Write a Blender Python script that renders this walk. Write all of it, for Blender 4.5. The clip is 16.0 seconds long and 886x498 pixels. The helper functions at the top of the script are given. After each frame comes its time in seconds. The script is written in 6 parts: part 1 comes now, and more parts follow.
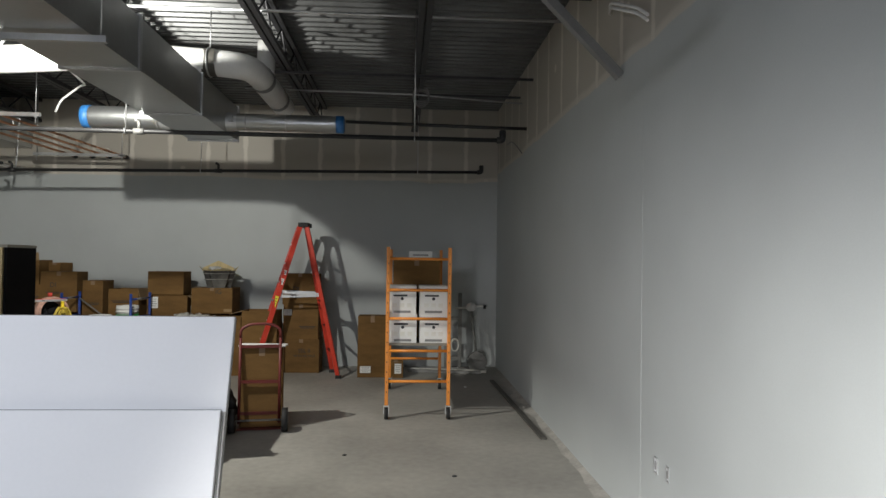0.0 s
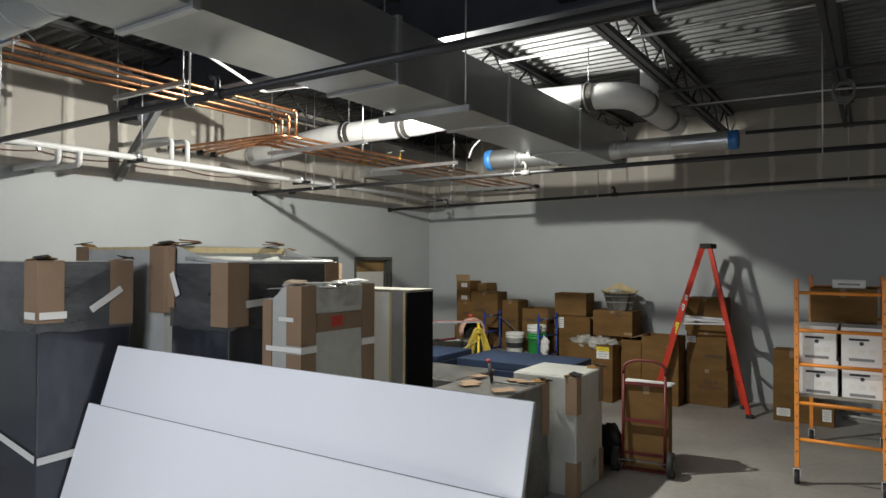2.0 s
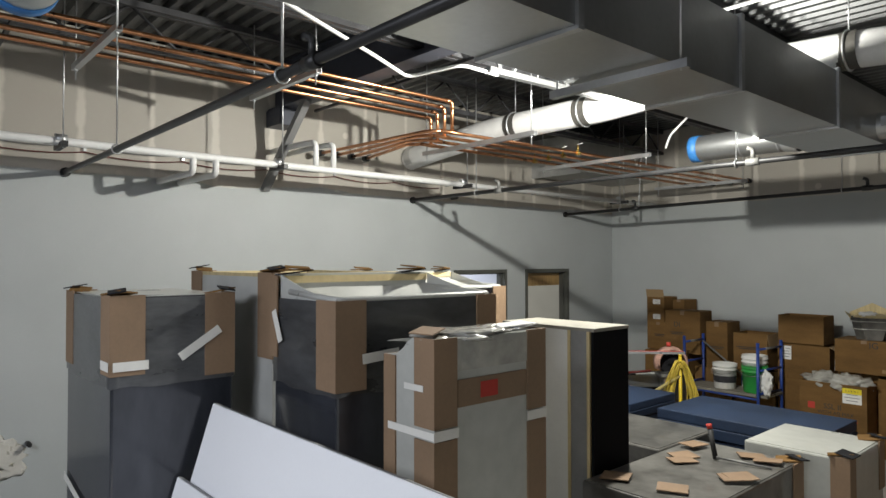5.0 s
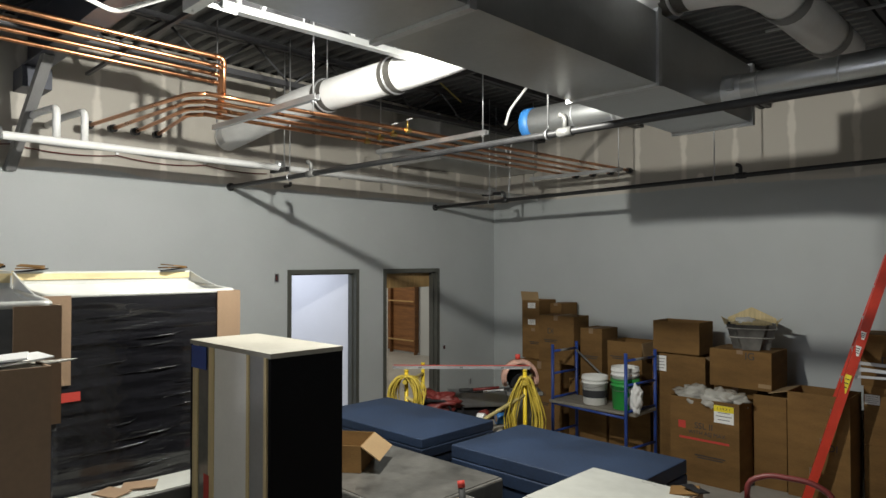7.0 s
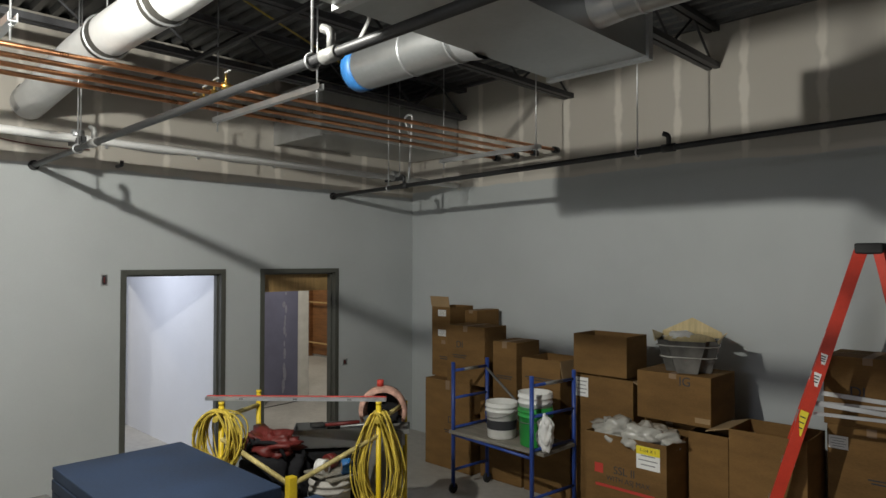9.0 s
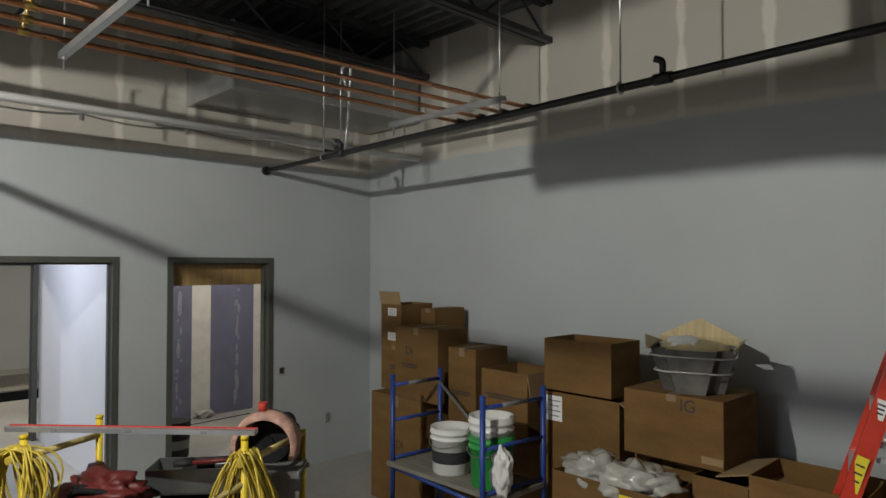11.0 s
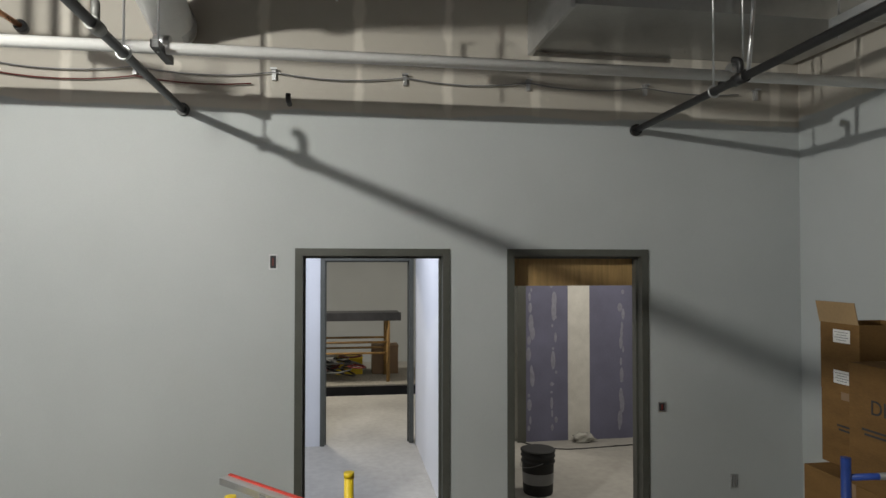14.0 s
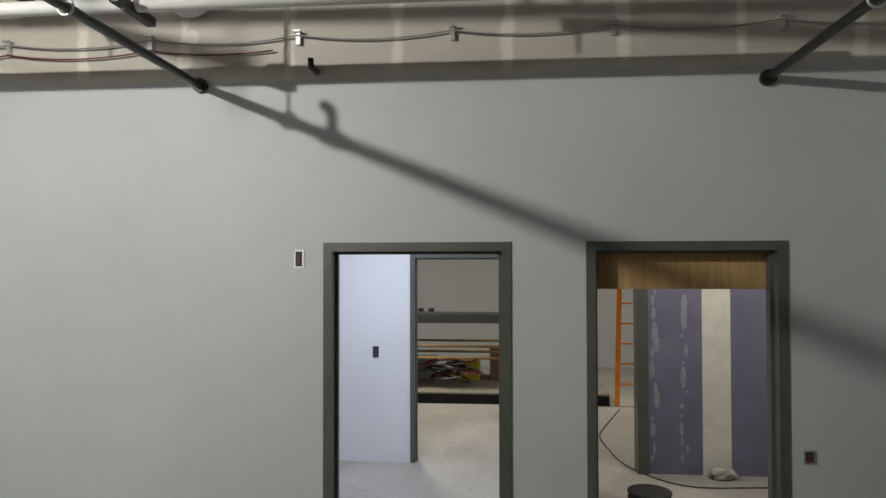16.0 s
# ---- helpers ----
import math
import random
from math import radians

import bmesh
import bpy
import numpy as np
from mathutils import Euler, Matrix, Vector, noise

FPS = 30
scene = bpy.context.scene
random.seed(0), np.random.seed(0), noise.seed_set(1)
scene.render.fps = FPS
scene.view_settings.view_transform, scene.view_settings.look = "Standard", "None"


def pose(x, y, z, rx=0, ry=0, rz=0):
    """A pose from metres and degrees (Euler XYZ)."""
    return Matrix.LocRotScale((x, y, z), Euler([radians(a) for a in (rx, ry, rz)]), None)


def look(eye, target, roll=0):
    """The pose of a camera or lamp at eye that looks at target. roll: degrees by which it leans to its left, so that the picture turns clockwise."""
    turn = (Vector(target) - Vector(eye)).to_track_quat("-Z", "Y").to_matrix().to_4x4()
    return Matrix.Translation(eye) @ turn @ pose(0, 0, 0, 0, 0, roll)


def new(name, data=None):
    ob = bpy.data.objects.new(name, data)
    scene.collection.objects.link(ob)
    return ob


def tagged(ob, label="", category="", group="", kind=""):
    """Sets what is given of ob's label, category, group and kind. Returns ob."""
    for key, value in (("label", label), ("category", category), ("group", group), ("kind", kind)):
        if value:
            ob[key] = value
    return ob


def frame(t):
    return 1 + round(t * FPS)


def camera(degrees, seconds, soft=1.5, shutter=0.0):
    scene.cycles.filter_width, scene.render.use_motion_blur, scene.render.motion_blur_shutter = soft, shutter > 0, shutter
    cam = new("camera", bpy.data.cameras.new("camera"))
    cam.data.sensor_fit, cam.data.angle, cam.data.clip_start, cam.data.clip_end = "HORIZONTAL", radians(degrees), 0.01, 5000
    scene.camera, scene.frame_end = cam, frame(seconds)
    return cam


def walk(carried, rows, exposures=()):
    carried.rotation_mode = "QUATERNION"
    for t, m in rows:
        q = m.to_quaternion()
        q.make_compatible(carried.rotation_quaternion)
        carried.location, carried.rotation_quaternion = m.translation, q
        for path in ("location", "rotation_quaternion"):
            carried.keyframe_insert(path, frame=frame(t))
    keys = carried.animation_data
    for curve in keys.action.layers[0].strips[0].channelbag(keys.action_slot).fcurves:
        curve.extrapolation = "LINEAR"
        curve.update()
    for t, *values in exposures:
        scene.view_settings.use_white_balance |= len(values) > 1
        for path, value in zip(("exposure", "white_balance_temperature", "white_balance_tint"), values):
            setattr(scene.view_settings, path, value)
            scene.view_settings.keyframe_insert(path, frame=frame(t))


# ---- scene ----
cam = camera(68.1, 16.0)
METRES, EYE, TILT, LEAN, TURN = 10.4, 1.773, 0.0, 0.0, -3.5
ROWS = [
    (0.0, 0.0, 0.0, 0.0, -0.01, 1.03, -0.8),
    (0.5, 0.0159, 0.0102, 0.0025, 13.04, 0.88, -0.59),
    (1.0, 0.0272, 0.0206, 0.0125, 22.88, 0.82, -0.45),
    (1.5, 0.036, 0.0295, 0.0208, 30.18, 0.8, -0.28),
    (2.0, 0.041, 0.0377, 0.0316, 36.8, 0.81, -0.21),
    (2.5, 0.0403, 0.0489, 0.0423, 41.04, 0.88, -0.12),
    (3.0, 0.0344, 0.0619, 0.0451, 46.43, 0.9, -0.02),
    (5.5, -0.0661, 0.1643, 0.0445, 52.07, 1.07, 0.1),
    (6.0, -0.0767, 0.2015, 0.0438, 48.92, 1.09, 0.03),
    (6.5, -0.0631, 0.2561, 0.0431, 47.75, 1.1, 0.01),
    (7.0, -0.0524, 0.3085, 0.0424, 47.93, 1.1, 0.01),
    (7.5, -0.0508, 0.358, 0.0415, 47.92, 1.18, 0.03),
    (8.0, -0.057, 0.4057, 0.042, 47.92, 1.14, -0.01),
    (8.5, -0.0679, 0.4489, 0.0424, 47.98, 1.11, -0.04),
    (9.0, -0.0793, 0.4878, 0.0408, 47.99, 1.12, -0.06),
    (9.5, -0.093, 0.5238, 0.0368, 47.81, 1.2, -0.08),
    (12.0, -0.1783, 0.6683, 0.026, 55.77, 1.36, -0.09),
    (12.5, -0.2028, 0.6868, 0.025, 63.51, 1.37, -0.12),
    (13.0, -0.2287, 0.701, 0.0241, 71.02, 1.36, -0.07),
    (13.5, -0.2554, 0.7123, 0.0236, 77.19, 1.35, -0.1),
    (14.0, -0.2804, 0.7207, 0.0238, 84.93, 1.26, -0.02),
    (14.5, -0.3022, 0.7296, 0.024, 93.06, 1.17, 0.05),
    (15.0, -0.3226, 0.743, 0.023, 100.48, 1.18, 0.07),
    (15.5, -0.3443, 0.7615, 0.0229, 99.44, 1.17, 0.08),
    (16.0, -0.3658, 0.7794, 0.0232, 98.64, 1.09, 0.12),
]
walk(cam, [(t, pose(0, 0, EYE, TILT, LEAN, TURN) @ pose(METRES * x, METRES * y, METRES * z, 90 + pitch, roll, yaw)) for t, x, y, z, yaw, pitch, roll in ROWS],
     ((0.0, -0.18), (5.5, -0.2), (7.0, -0.3), (9.5, -0.32), (12.5, -0.26), (15.0, -0.18), (16.0, -0.18)))

# ---- world and lights ----
world = bpy.data.worlds.new("world")
world.use_nodes = True
world.node_tree.nodes["Background"].inputs[0].default_value = (0.5, 0.55, 0.6, 1)
world.node_tree.nodes["Background"].inputs[1].default_value = 0.002
scene.world = world


def point_lamp(name, place, watts, colour, radius):
    data = bpy.data.lights.new(name, "POINT")
    data.energy, data.color, data.shadow_soft_size = watts, colour, radius
    ob = new(name, data)
    ob.location = place
    return ob


def area_lamp(name, place, target, watts, colour, sx, sy):
    data = bpy.data.lights.new(name, "AREA")
    data.shape, data.size, data.size_y, data.energy, data.color = "RECTANGLE", sx, sy, watts, colour
    ob = new(name, data)
    ob.matrix_world = look(place, target)
    return ob


LAMP = (-3.02, 5.46, 3.49)
point_lamp("work_lamp_light", LAMP, 520, (1.0, 0.985, 0.905), 0.035)
area_lamp("second_work_light", (-2.3, -0.3, 3.1), (-2.25, 1.1, 0), 140, (0.86, 0.90, 1.0), 1.8, 1.0)
# Unseen spot added behind the start to brighten the east wall and floor.
spot = bpy.data.lights.new("entry_work_light", "SPOT")
spot.energy, spot.color, spot.shadow_soft_size, spot.spot_size, spot.spot_blend = 950, (1.0, 0.98, 0.95), 0.12, radians(88), 1.0
new("entry_work_light", spot).matrix_world = look((-0.9, -0.4, 1.15), (1.58, 2.7, -0.25))
area_lamp("side_room_light", (-8.3, 7.3, 2.9), (-8.3, 7.3, 0), 60, (0.82, 0.87, 1.0), 0.6, 0.6)
area_lamp("hall_light", (-12.3, 6.6, 3.4), (-12.2, 7.4, 0), 110, (1.0, 0.93, 0.8), 0.6, 0.6)
area_lamp("far_hall_light", (-12.6, 11.6, 3.4), (-12.6, 12.2, 0), 70, (1.0, 0.93, 0.8), 0.6, 0.6)
area_lamp("back_room_light", (-8.4, 10.4, 2.95), (-8.6, 10.2, 0), 38, (1.0, 0.94, 0.84), 0.5, 0.5)

# ---- materials ----


def material(name, colour, rough=0.6, metal=0.0, vary=0.12, scale=6.0, bump=0.1, fine=60.0, stretch=(1, 1, 1), coat=0.0, rough_vary=0.1, gloss=0.5):
    m = bpy.data.materials.new(name)
    m.use_nodes = True
    n, l = m.node_tree.nodes, m.node_tree.links
    b = n["Principled BSDF"]
    co = n.new("ShaderNodeTexCoord")
    mp = n.new("ShaderNodeMapping")
    mp.inputs["Scale"].default_value = stretch
    l.new(co.outputs["Object"], mp.inputs["Vector"])
    big, small = n.new("ShaderNodeTexNoise"), n.new("ShaderNodeTexNoise")
    big.inputs["Scale"].default_value, big.inputs["Detail"].default_value = scale, 6
    small.inputs["Scale"].default_value, small.inputs["Detail"].default_value = fine, 4
    for t in (big, small):
        l.new(mp.outputs["Vector"], t.inputs["Vector"])
    add = n.new("ShaderNodeMath")
    add.operation = "MULTIPLY_ADD"
    l.new(small.outputs["Fac"], add.inputs[0])
    add.inputs[1].default_value = 0.4
    l.new(big.outputs["Fac"], add.inputs[2])
    ramp = n.new("ShaderNodeValToRGB")
    lo = [max(c * (1 - 1.6 * vary), 0) for c in colour]
    hi = [min(c * (1 + vary), 1) for c in colour]
    ramp.color_ramp.elements[0].color, ramp.color_ramp.elements[1].color = (*lo, 1), (*hi, 1)
    ramp.color_ramp.elements[0].position, ramp.color_ramp.elements[1].position = 0.42, 0.98
    l.new(add.outputs[0], ramp.inputs[0])
    info = n.new("ShaderNodeObjectInfo")
    hsv = n.new("ShaderNodeHueSaturation")
    rnd = n.new("ShaderNodeMapRange")
    rnd.inputs[3].default_value, rnd.inputs[4].default_value = 1 - vary * 0.6, 1 + vary * 0.6
    l.new(info.outputs["Random"], rnd.inputs[0])
    l.new(rnd.outputs[0], hsv.inputs["Value"])
    l.new(ramp.outputs[0], hsv.inputs["Color"])
    l.new(hsv.outputs[0], b.inputs["Base Color"])
    rr = n.new("ShaderNodeMapRange")
    rr.inputs[3].default_value, rr.inputs[4].default_value = max(rough - rough_vary, 0.02), min(rough + rough_vary, 1)
    l.new(big.outputs["Fac"], rr.inputs[0])
    l.new(rr.outputs[0], b.inputs["Roughness"])
    b.inputs["Metallic"].default_value = metal
    b.inputs["Specular IOR Level"].default_value = gloss
    b.inputs["Coat Weight"].default_value = coat
    bp = n.new("ShaderNodeBump")
    bp.inputs["Strength"].default_value, bp.inputs["Distance"].default_value = bump, 0.01
    l.new(add.outputs[0], bp.inputs["Height"])
    l.new(bp.outputs[0], b.inputs["Normal"])
    return m


def wall_material(name, paint_z, axis):
    """Grey wall paint up to a ragged line, bare drywall with filled joints above it."""
    m = material(name, (0.464, 0.49, 0.491), 0.55, vary=0.05, scale=1.2, bump=0.06, fine=140)
    n, l = m.node_tree.nodes, m.node_tree.links
    b = n["Principled BSDF"]
    paint = b.inputs["Base Color"].links[0].from_socket
    geo, sep = n.new("ShaderNodeNewGeometry"), n.new("ShaderNodeSeparateXYZ")
    l.new(geo.outputs["Position"], sep.inputs[0])
    along = sep.outputs[axis]

    def math(op, a, c, d=None):
        q = n.new("ShaderNodeMath")
        q.operation = op
        for k, v in enumerate((a, c, d)):
            if v is None:
                continue
            if isinstance(v, (int, float)):
                q.inputs[k].default_value = v
            else:
                l.new(v, q.inputs[k])
        return q.outputs[0]

    nz = n.new("ShaderNodeTexNoise")
    nz.inputs["Scale"].default_value, nz.inputs["Detail"].default_value = 1.1, 5
    l.new(geo.outputs["Position"], nz.inputs["Vector"])
    line = math("MULTIPLY_ADD", nz.outputs["Fac"], 0.16, paint_z - 0.08)
    above = math("MULTIPLY", math("SUBTRACT", sep.outputs[2], line), 60.0)
    q = n.new("ShaderNodeClamp")
    l.new(above, q.inputs[0])
    # joints every 0.61 m, soft edges, uneven width
    wob = n.new("ShaderNodeTexNoise")
    wob.inputs["Scale"].default_value = 5.0
    l.new(geo.outputs["Position"], wob.inputs["Vector"])
    rep = math("PINGPONG", math("ADD", along, 50.2), 0.305)
    edge = math("MULTIPLY_ADD", wob.outputs["Fac"], 0.09, 0.0)
    joint = math("MULTIPLY", math("SUBTRACT", edge, rep), 40.0)
    jc = n.new("ShaderNodeClamp")
    l.new(joint, jc.inputs[0])
    # screw spots and a run of filler near the paint line
    spot = n.new("ShaderNodeTexVoronoi")
    spot.inputs["Scale"].default_value = 1.9
    l.new(geo.outputs["Position"], spot.inputs["Vector"])
    sp = math("MULTIPLY", math("SUBTRACT", 0.1, spot.outputs["Distance"]), 30.0)
    sc = n.new("ShaderNodeClamp")
    l.new(sp, sc.inputs[0])
    low = math("MULTIPLY", math("SUBTRACT", math("ADD", line, 0.09), sep.outputs[2]), 25.0)
    lc = n.new("ShaderNodeClamp")
    l.new(low, lc.inputs[0])
    tot = math("MAXIMUM", math("MAXIMUM", jc.outputs[0], sc.outputs[0]), math("MULTIPLY", lc.outputs[0], 0.7))
    bare = n.new("ShaderNodeMix")
    bare.data_type = "RGBA"
    bare.inputs[6].default_value, bare.inputs[7].default_value = (0.43, 0.40, 0.35, 1), (0.66, 0.62, 0.55, 1)
    l.new(math("MULTIPLY", tot, 0.8), bare.inputs[0])
    mix = n.new("ShaderNodeMix")
    mix.data_type = "RGBA"
    l.new(q.outputs[0], mix.inputs[0])
    l.new(paint, mix.inputs[6])
    l.new(bare.outputs[2], mix.inputs[7])
    l.new(mix.outputs[2], b.inputs["Base Color"])
    return m


M_WW = wall_material("wall_paint_west", 3.03, 1)
M_WN = wall_material("wall_paint_north", 3.10, 0)
M_WE = wall_material("wall_paint_east", 3.22, 1)
M_WHITE = material("white_wall", (0.72, 0.73, 0.76), 0.6, vary=0.03, scale=1.5)
M_GREYW = material("grey_wall", (0.45, 0.47, 0.47), 0.6, vary=0.04, scale=1.5)
M_PURPLE = material("purple_board", (0.15, 0.15, 0.22), 0.8, vary=0.12, scale=3)
M_FILL = material("joint_filler", (0.62, 0.60, 0.55), 0.85, vary=0.08, scale=8)
M_DUSTP = material("plaster_dust", (0.44, 0.42, 0.385), 0.9, vary=0.2, scale=5, bump=0.2, fine=40)
M_SPOT = material("thin_filler", (0.26, 0.26, 0.315), 0.85, vary=0.15, scale=20)
M_FLOOR = material("concrete", (0.34, 0.325, 0.295), 0.6, vary=0.2, scale=0.9, bump=0.12, fine=14, rough_vary=0.18)
M_DECK = material("steel_deck", (0.12, 0.123, 0.125), 0.48, metal=0.5, vary=0.25, scale=2.5, bump=0.05)
M_JOIST = material("joist_steel", (0.07, 0.07, 0.075), 0.5, metal=0.5, vary=0.2)
M_BEAM = material("painted_beam", (0.06, 0.065, 0.085), 0.5, metal=0.2, vary=0.2)
M_GALV = material("galvanised", (0.46, 0.47, 0.47), 0.33, metal=0.9, vary=0.08, scale=3, bump=0.008, fine=30, rough_vary=0.06)
M_GALVL = material("galvanised_bright", (0.62, 0.63, 0.64), 0.38, metal=0.85, vary=0.1)
M_COPPER = material("copper", (0.72, 0.34, 0.17), 0.3, metal=1.0, vary=0.2, scale=5, bump=0.02)
M_BLACKP = material("black_pipe", (0.026, 0.026, 0.027), 0.45, metal=0.2, vary=0.25)
M_WPIPE = material("white_jacket", (0.78, 0.78, 0.77), 0.55, vary=0.05)
M_TAPEB = material("blue_tape", (0.025, 0.14, 0.37), 0.5, vary=0.1)
M_DOORF = material("door_frame_paint", (0.085, 0.087, 0.075), 0.42, vary=0.1)
M_WOOD = material("plain_wood", (0.42, 0.27, 0.11), 0.6, vary=0.2, scale=3, stretch=(1, 14, 1), fine=30)
M_PINE = material("pale_wood", (0.62, 0.50, 0.27), 0.6, vary=0.15, scale=3, stretch=(14, 1, 1), fine=30)
M_CARD = material("cardboard", (0.185, 0.104, 0.038), 0.85, gloss=0.15, vary=0.2, scale=3, bump=0.08, fine=50, stretch=(1, 1, 3))
M_CARDL = material("cardboard_light", (0.25, 0.165, 0.10), 0.75, vary=0.1, scale=4, bump=0.06)
M_CARDD = material("cardboard_inside", (0.30, 0.20, 0.10), 0.8, vary=0.1)
M_DARKW = material("dark_wrapped", (0.030, 0.033, 0.041), 0.2, vary=0.42, scale=1.2, bump=0.16, fine=9, stretch=(1.6, 1.6, 0.6), coat=0.3, rough_vary=0.12)
M_GREYWRAP = material("grey_wrapped", (0.12, 0.116, 0.106), 0.32, vary=0.45, scale=3, bump=0.35, fine=16, coat=0.3)
M_WHITEWRAP = material("white_wrapped", (0.45, 0.455, 0.42), 0.3, vary=0.15, scale=2, bump=0.18, fine=14, coat=0.2)
M_FILMBAND = material("grey_stretch_film", (0.075, 0.077, 0.08), 0.3, vary=0.4, scale=2, bump=0.3, fine=14, stretch=(1, 1, 3), coat=0.3)
M_SHINY = material("black_stretch_film", (0.009, 0.009, 0.011), 0.12, vary=0.3, scale=2.2, bump=0.9, fine=7, stretch=(1, 0.8, 9), coat=0.5)
M_SHEET = material("white_stretch_film", (0.46, 0.465, 0.44), 0.3, vary=0.12, scale=2.5, bump=0.3, fine=9, coat=0.2)
M_CREAM = material("dusty_cream_film", (0.31, 0.295, 0.25), 0.5, vary=0.15, scale=4, bump=0.15, fine=25)
M_TRACK = material("dull_steel_track", (0.10, 0.095, 0.085), 0.6, metal=0.3, vary=0.3)
M_BLACKB = material("black_board", (0.006, 0.006, 0.007), 0.85, vary=0.2, gloss=0.12)
M_FOAM = material("white_foam", (0.80, 0.81, 0.83), 0.85, vary=0.02, scale=1)
M_BLUEP = material("blue_panel", (0.014, 0.028, 0.062), 0.6, vary=0.35, scale=2)
M_RED = material("red_fibreglass", (0.62, 0.045, 0.02), 0.38, vary=0.12)
M_DRED = material("dull_red", (0.14, 0.018, 0.015), 0.5, vary=0.2)
M_ORANGE = material("orange_paint", (0.78, 0.27, 0.035), 0.42, vary=0.12)
M_YELLOW = material("yellow_paint", (0.72, 0.52, 0.02), 0.45, vary=0.15)
M_OCHRE = material("worn_ochre_paint", (0.34, 0.20, 0.065), 0.55, vary=0.3, scale=10)
M_BROWN = material("brown_ply", (0.20, 0.088, 0.030), 0.6, vary=0.25, scale=3, stretch=(1, 1, 8))
M_BRASS = material("brass", (0.60, 0.40, 0.12), 0.35, metal=0.9, vary=0.1)
M_CORD = material("yellow_cord", (0.56, 0.42, 0.055), 0.55, vary=0.25, scale=12)
M_YWORN = material("worn_yellow_paint", (0.52, 0.43, 0.17), 0.6, vary=0.35, scale=18)
M_BLUES = material("blue_steel", (0.022, 0.06, 0.28), 0.42, vary=0.2)
M_RUBBER = material("black_rubber", (0.02, 0.02, 0.02), 0.7, vary=0.2)
M_PLASTW = material("white_plastic", (0.76, 0.76, 0.73), 0.4, vary=0.05)
M_PLASTG = material("green_plastic", (0.03, 0.32, 0.06), 0.4, vary=0.08)
M_PAPER = material("white_paper", (0.78, 0.78, 0.76), 0.7, vary=0.04)
M_INK = material("ink", (0.03, 0.03, 0.035), 0.7, vary=0.1)
M_REDINK = material("red_ink", (0.50, 0.045, 0.03), 0.7, vary=0.1)
M_LABELY = material("yellow_label", (0.78, 0.64, 0.03), 0.55, vary=0.05)
M_FILM = material("clear_film", (0.42, 0.41, 0.37), 0.16, vary=0.2, scale=9, bump=0.8, fine=22, coat=0.5)
M_BAG = material("black_cloth", (0.014, 0.014, 0.016), 0.85, vary=0.3, gloss=0.2)
M_DUST = material("dusty_metal", (0.25, 0.25, 0.24), 0.55, metal=0.4, vary=0.3)
M_SAW = material("dusty_red", (0.46, 0.27, 0.21), 0.7, vary=0.4, scale=14)
M_TAPEW = material("white_tape", (0.74, 0.73, 0.68), 0.5, vary=0.05)
M_GREYBOX = material("box_grey", (0.22, 0.22, 0.22), 0.5, vary=0.1)
M_PLANK = material("worn_plank", (0.26, 0.24, 0.2), 0.75, vary=0.2, scale=3, stretch=(2, 12, 2))

# ---- mesh helpers ----


def part(name, bm, mat, parent=None, label=""):
    me = bpy.data.meshes.new(name)
    bm.normal_update()
    bm.to_mesh(me)
    bm.free()
    me.materials.append(mat)
    ob = new(name, me)
    if parent is not None:
        ob.parent = parent
    if label:
        ob["label"] = label
    return ob


def thing(name, label, category, place=(0, 0, 0), rz=0.0, group="", kind=""):
    ob = new(name)
    ob.empty_display_size = 0.1
    ob.matrix_basis = pose(*place, 0, 0, rz)
    return tagged(ob, label, category, group, kind)


def add_box(bm, x0, x1, y0, y1, z0, z1, bevel=0.0):
    g = bmesh.ops.create_cube(bm, size=1.0)
    for v in g["verts"]:
        v.co = Vector((x0 + (v.co.x + 0.5) * (x1 - x0), y0 + (v.co.y + 0.5) * (y1 - y0), z0 + (v.co.z + 0.5) * (z1 - z0)))
    if bevel:
        es = list({e for v in g["verts"] for e in v.link_edges})
        bmesh.ops.bevel(bm, geom=es, offset=bevel, segments=2, affect="EDGES", profile=0.5)
    return bm


def box(x0, x1, y0, y1, z0, z1, bevel=0.0):
    return add_box(bmesh.new(), x0, x1, y0, y1, z0, z1, bevel)


def add_tube(bm, pts, r, seg=10, cap=True, bend=0.0):
    """A round tube along a line of points; corners are rounded by bend metres."""
    pts = [Vector(p) for p in pts]
    if bend:
        out = [pts[0]]
        for a, b, c in zip(pts, pts[1:], pts[2:]):
            d = min(bend, (b - a).length * 0.49, (c - b).length * 0.49)
            p, q = b + (a - b).normalized() * d, b + (c - b).normalized() * d
            for k in range(5):
                u = k / 4
                out.append((1 - u) ** 2 * p + 2 * u * (1 - u) * b + u * u * q)
        out.append(pts[-1])
        pts = out
    rings = []
    side = None
    for i, p in enumerate(pts):
        d = (pts[min(i + 1, len(pts) - 1)] - pts[max(i - 1, 0)]).normalized()
        if side is None:
            side = d.orthogonal().normalized()
        side = (side - d * side.dot(d)).normalized()
        up = d.cross(side)
        rr = r[i] if isinstance(r, (list, tuple)) else r
        rings.append([bm.verts.new(p + rr * (math.cos(a) * side + math.sin(a) * up)) for a in (2 * math.pi * k / seg for k in range(seg))])
    for a, b in zip(rings, rings[1:]):
        for k in range(seg):
            f = bm.faces.new((a[k], a[(k + 1) % seg], b[(k + 1) % seg], b[k]))
            f.smooth = True
    if cap:
        bm.faces.new(rings[0][::-1])
        bm.faces.new(rings[-1])
    return bm


def tube(pts, r, seg=10, cap=True, bend=0.0):
    return add_tube(bmesh.new(), pts, r, seg, cap, bend)


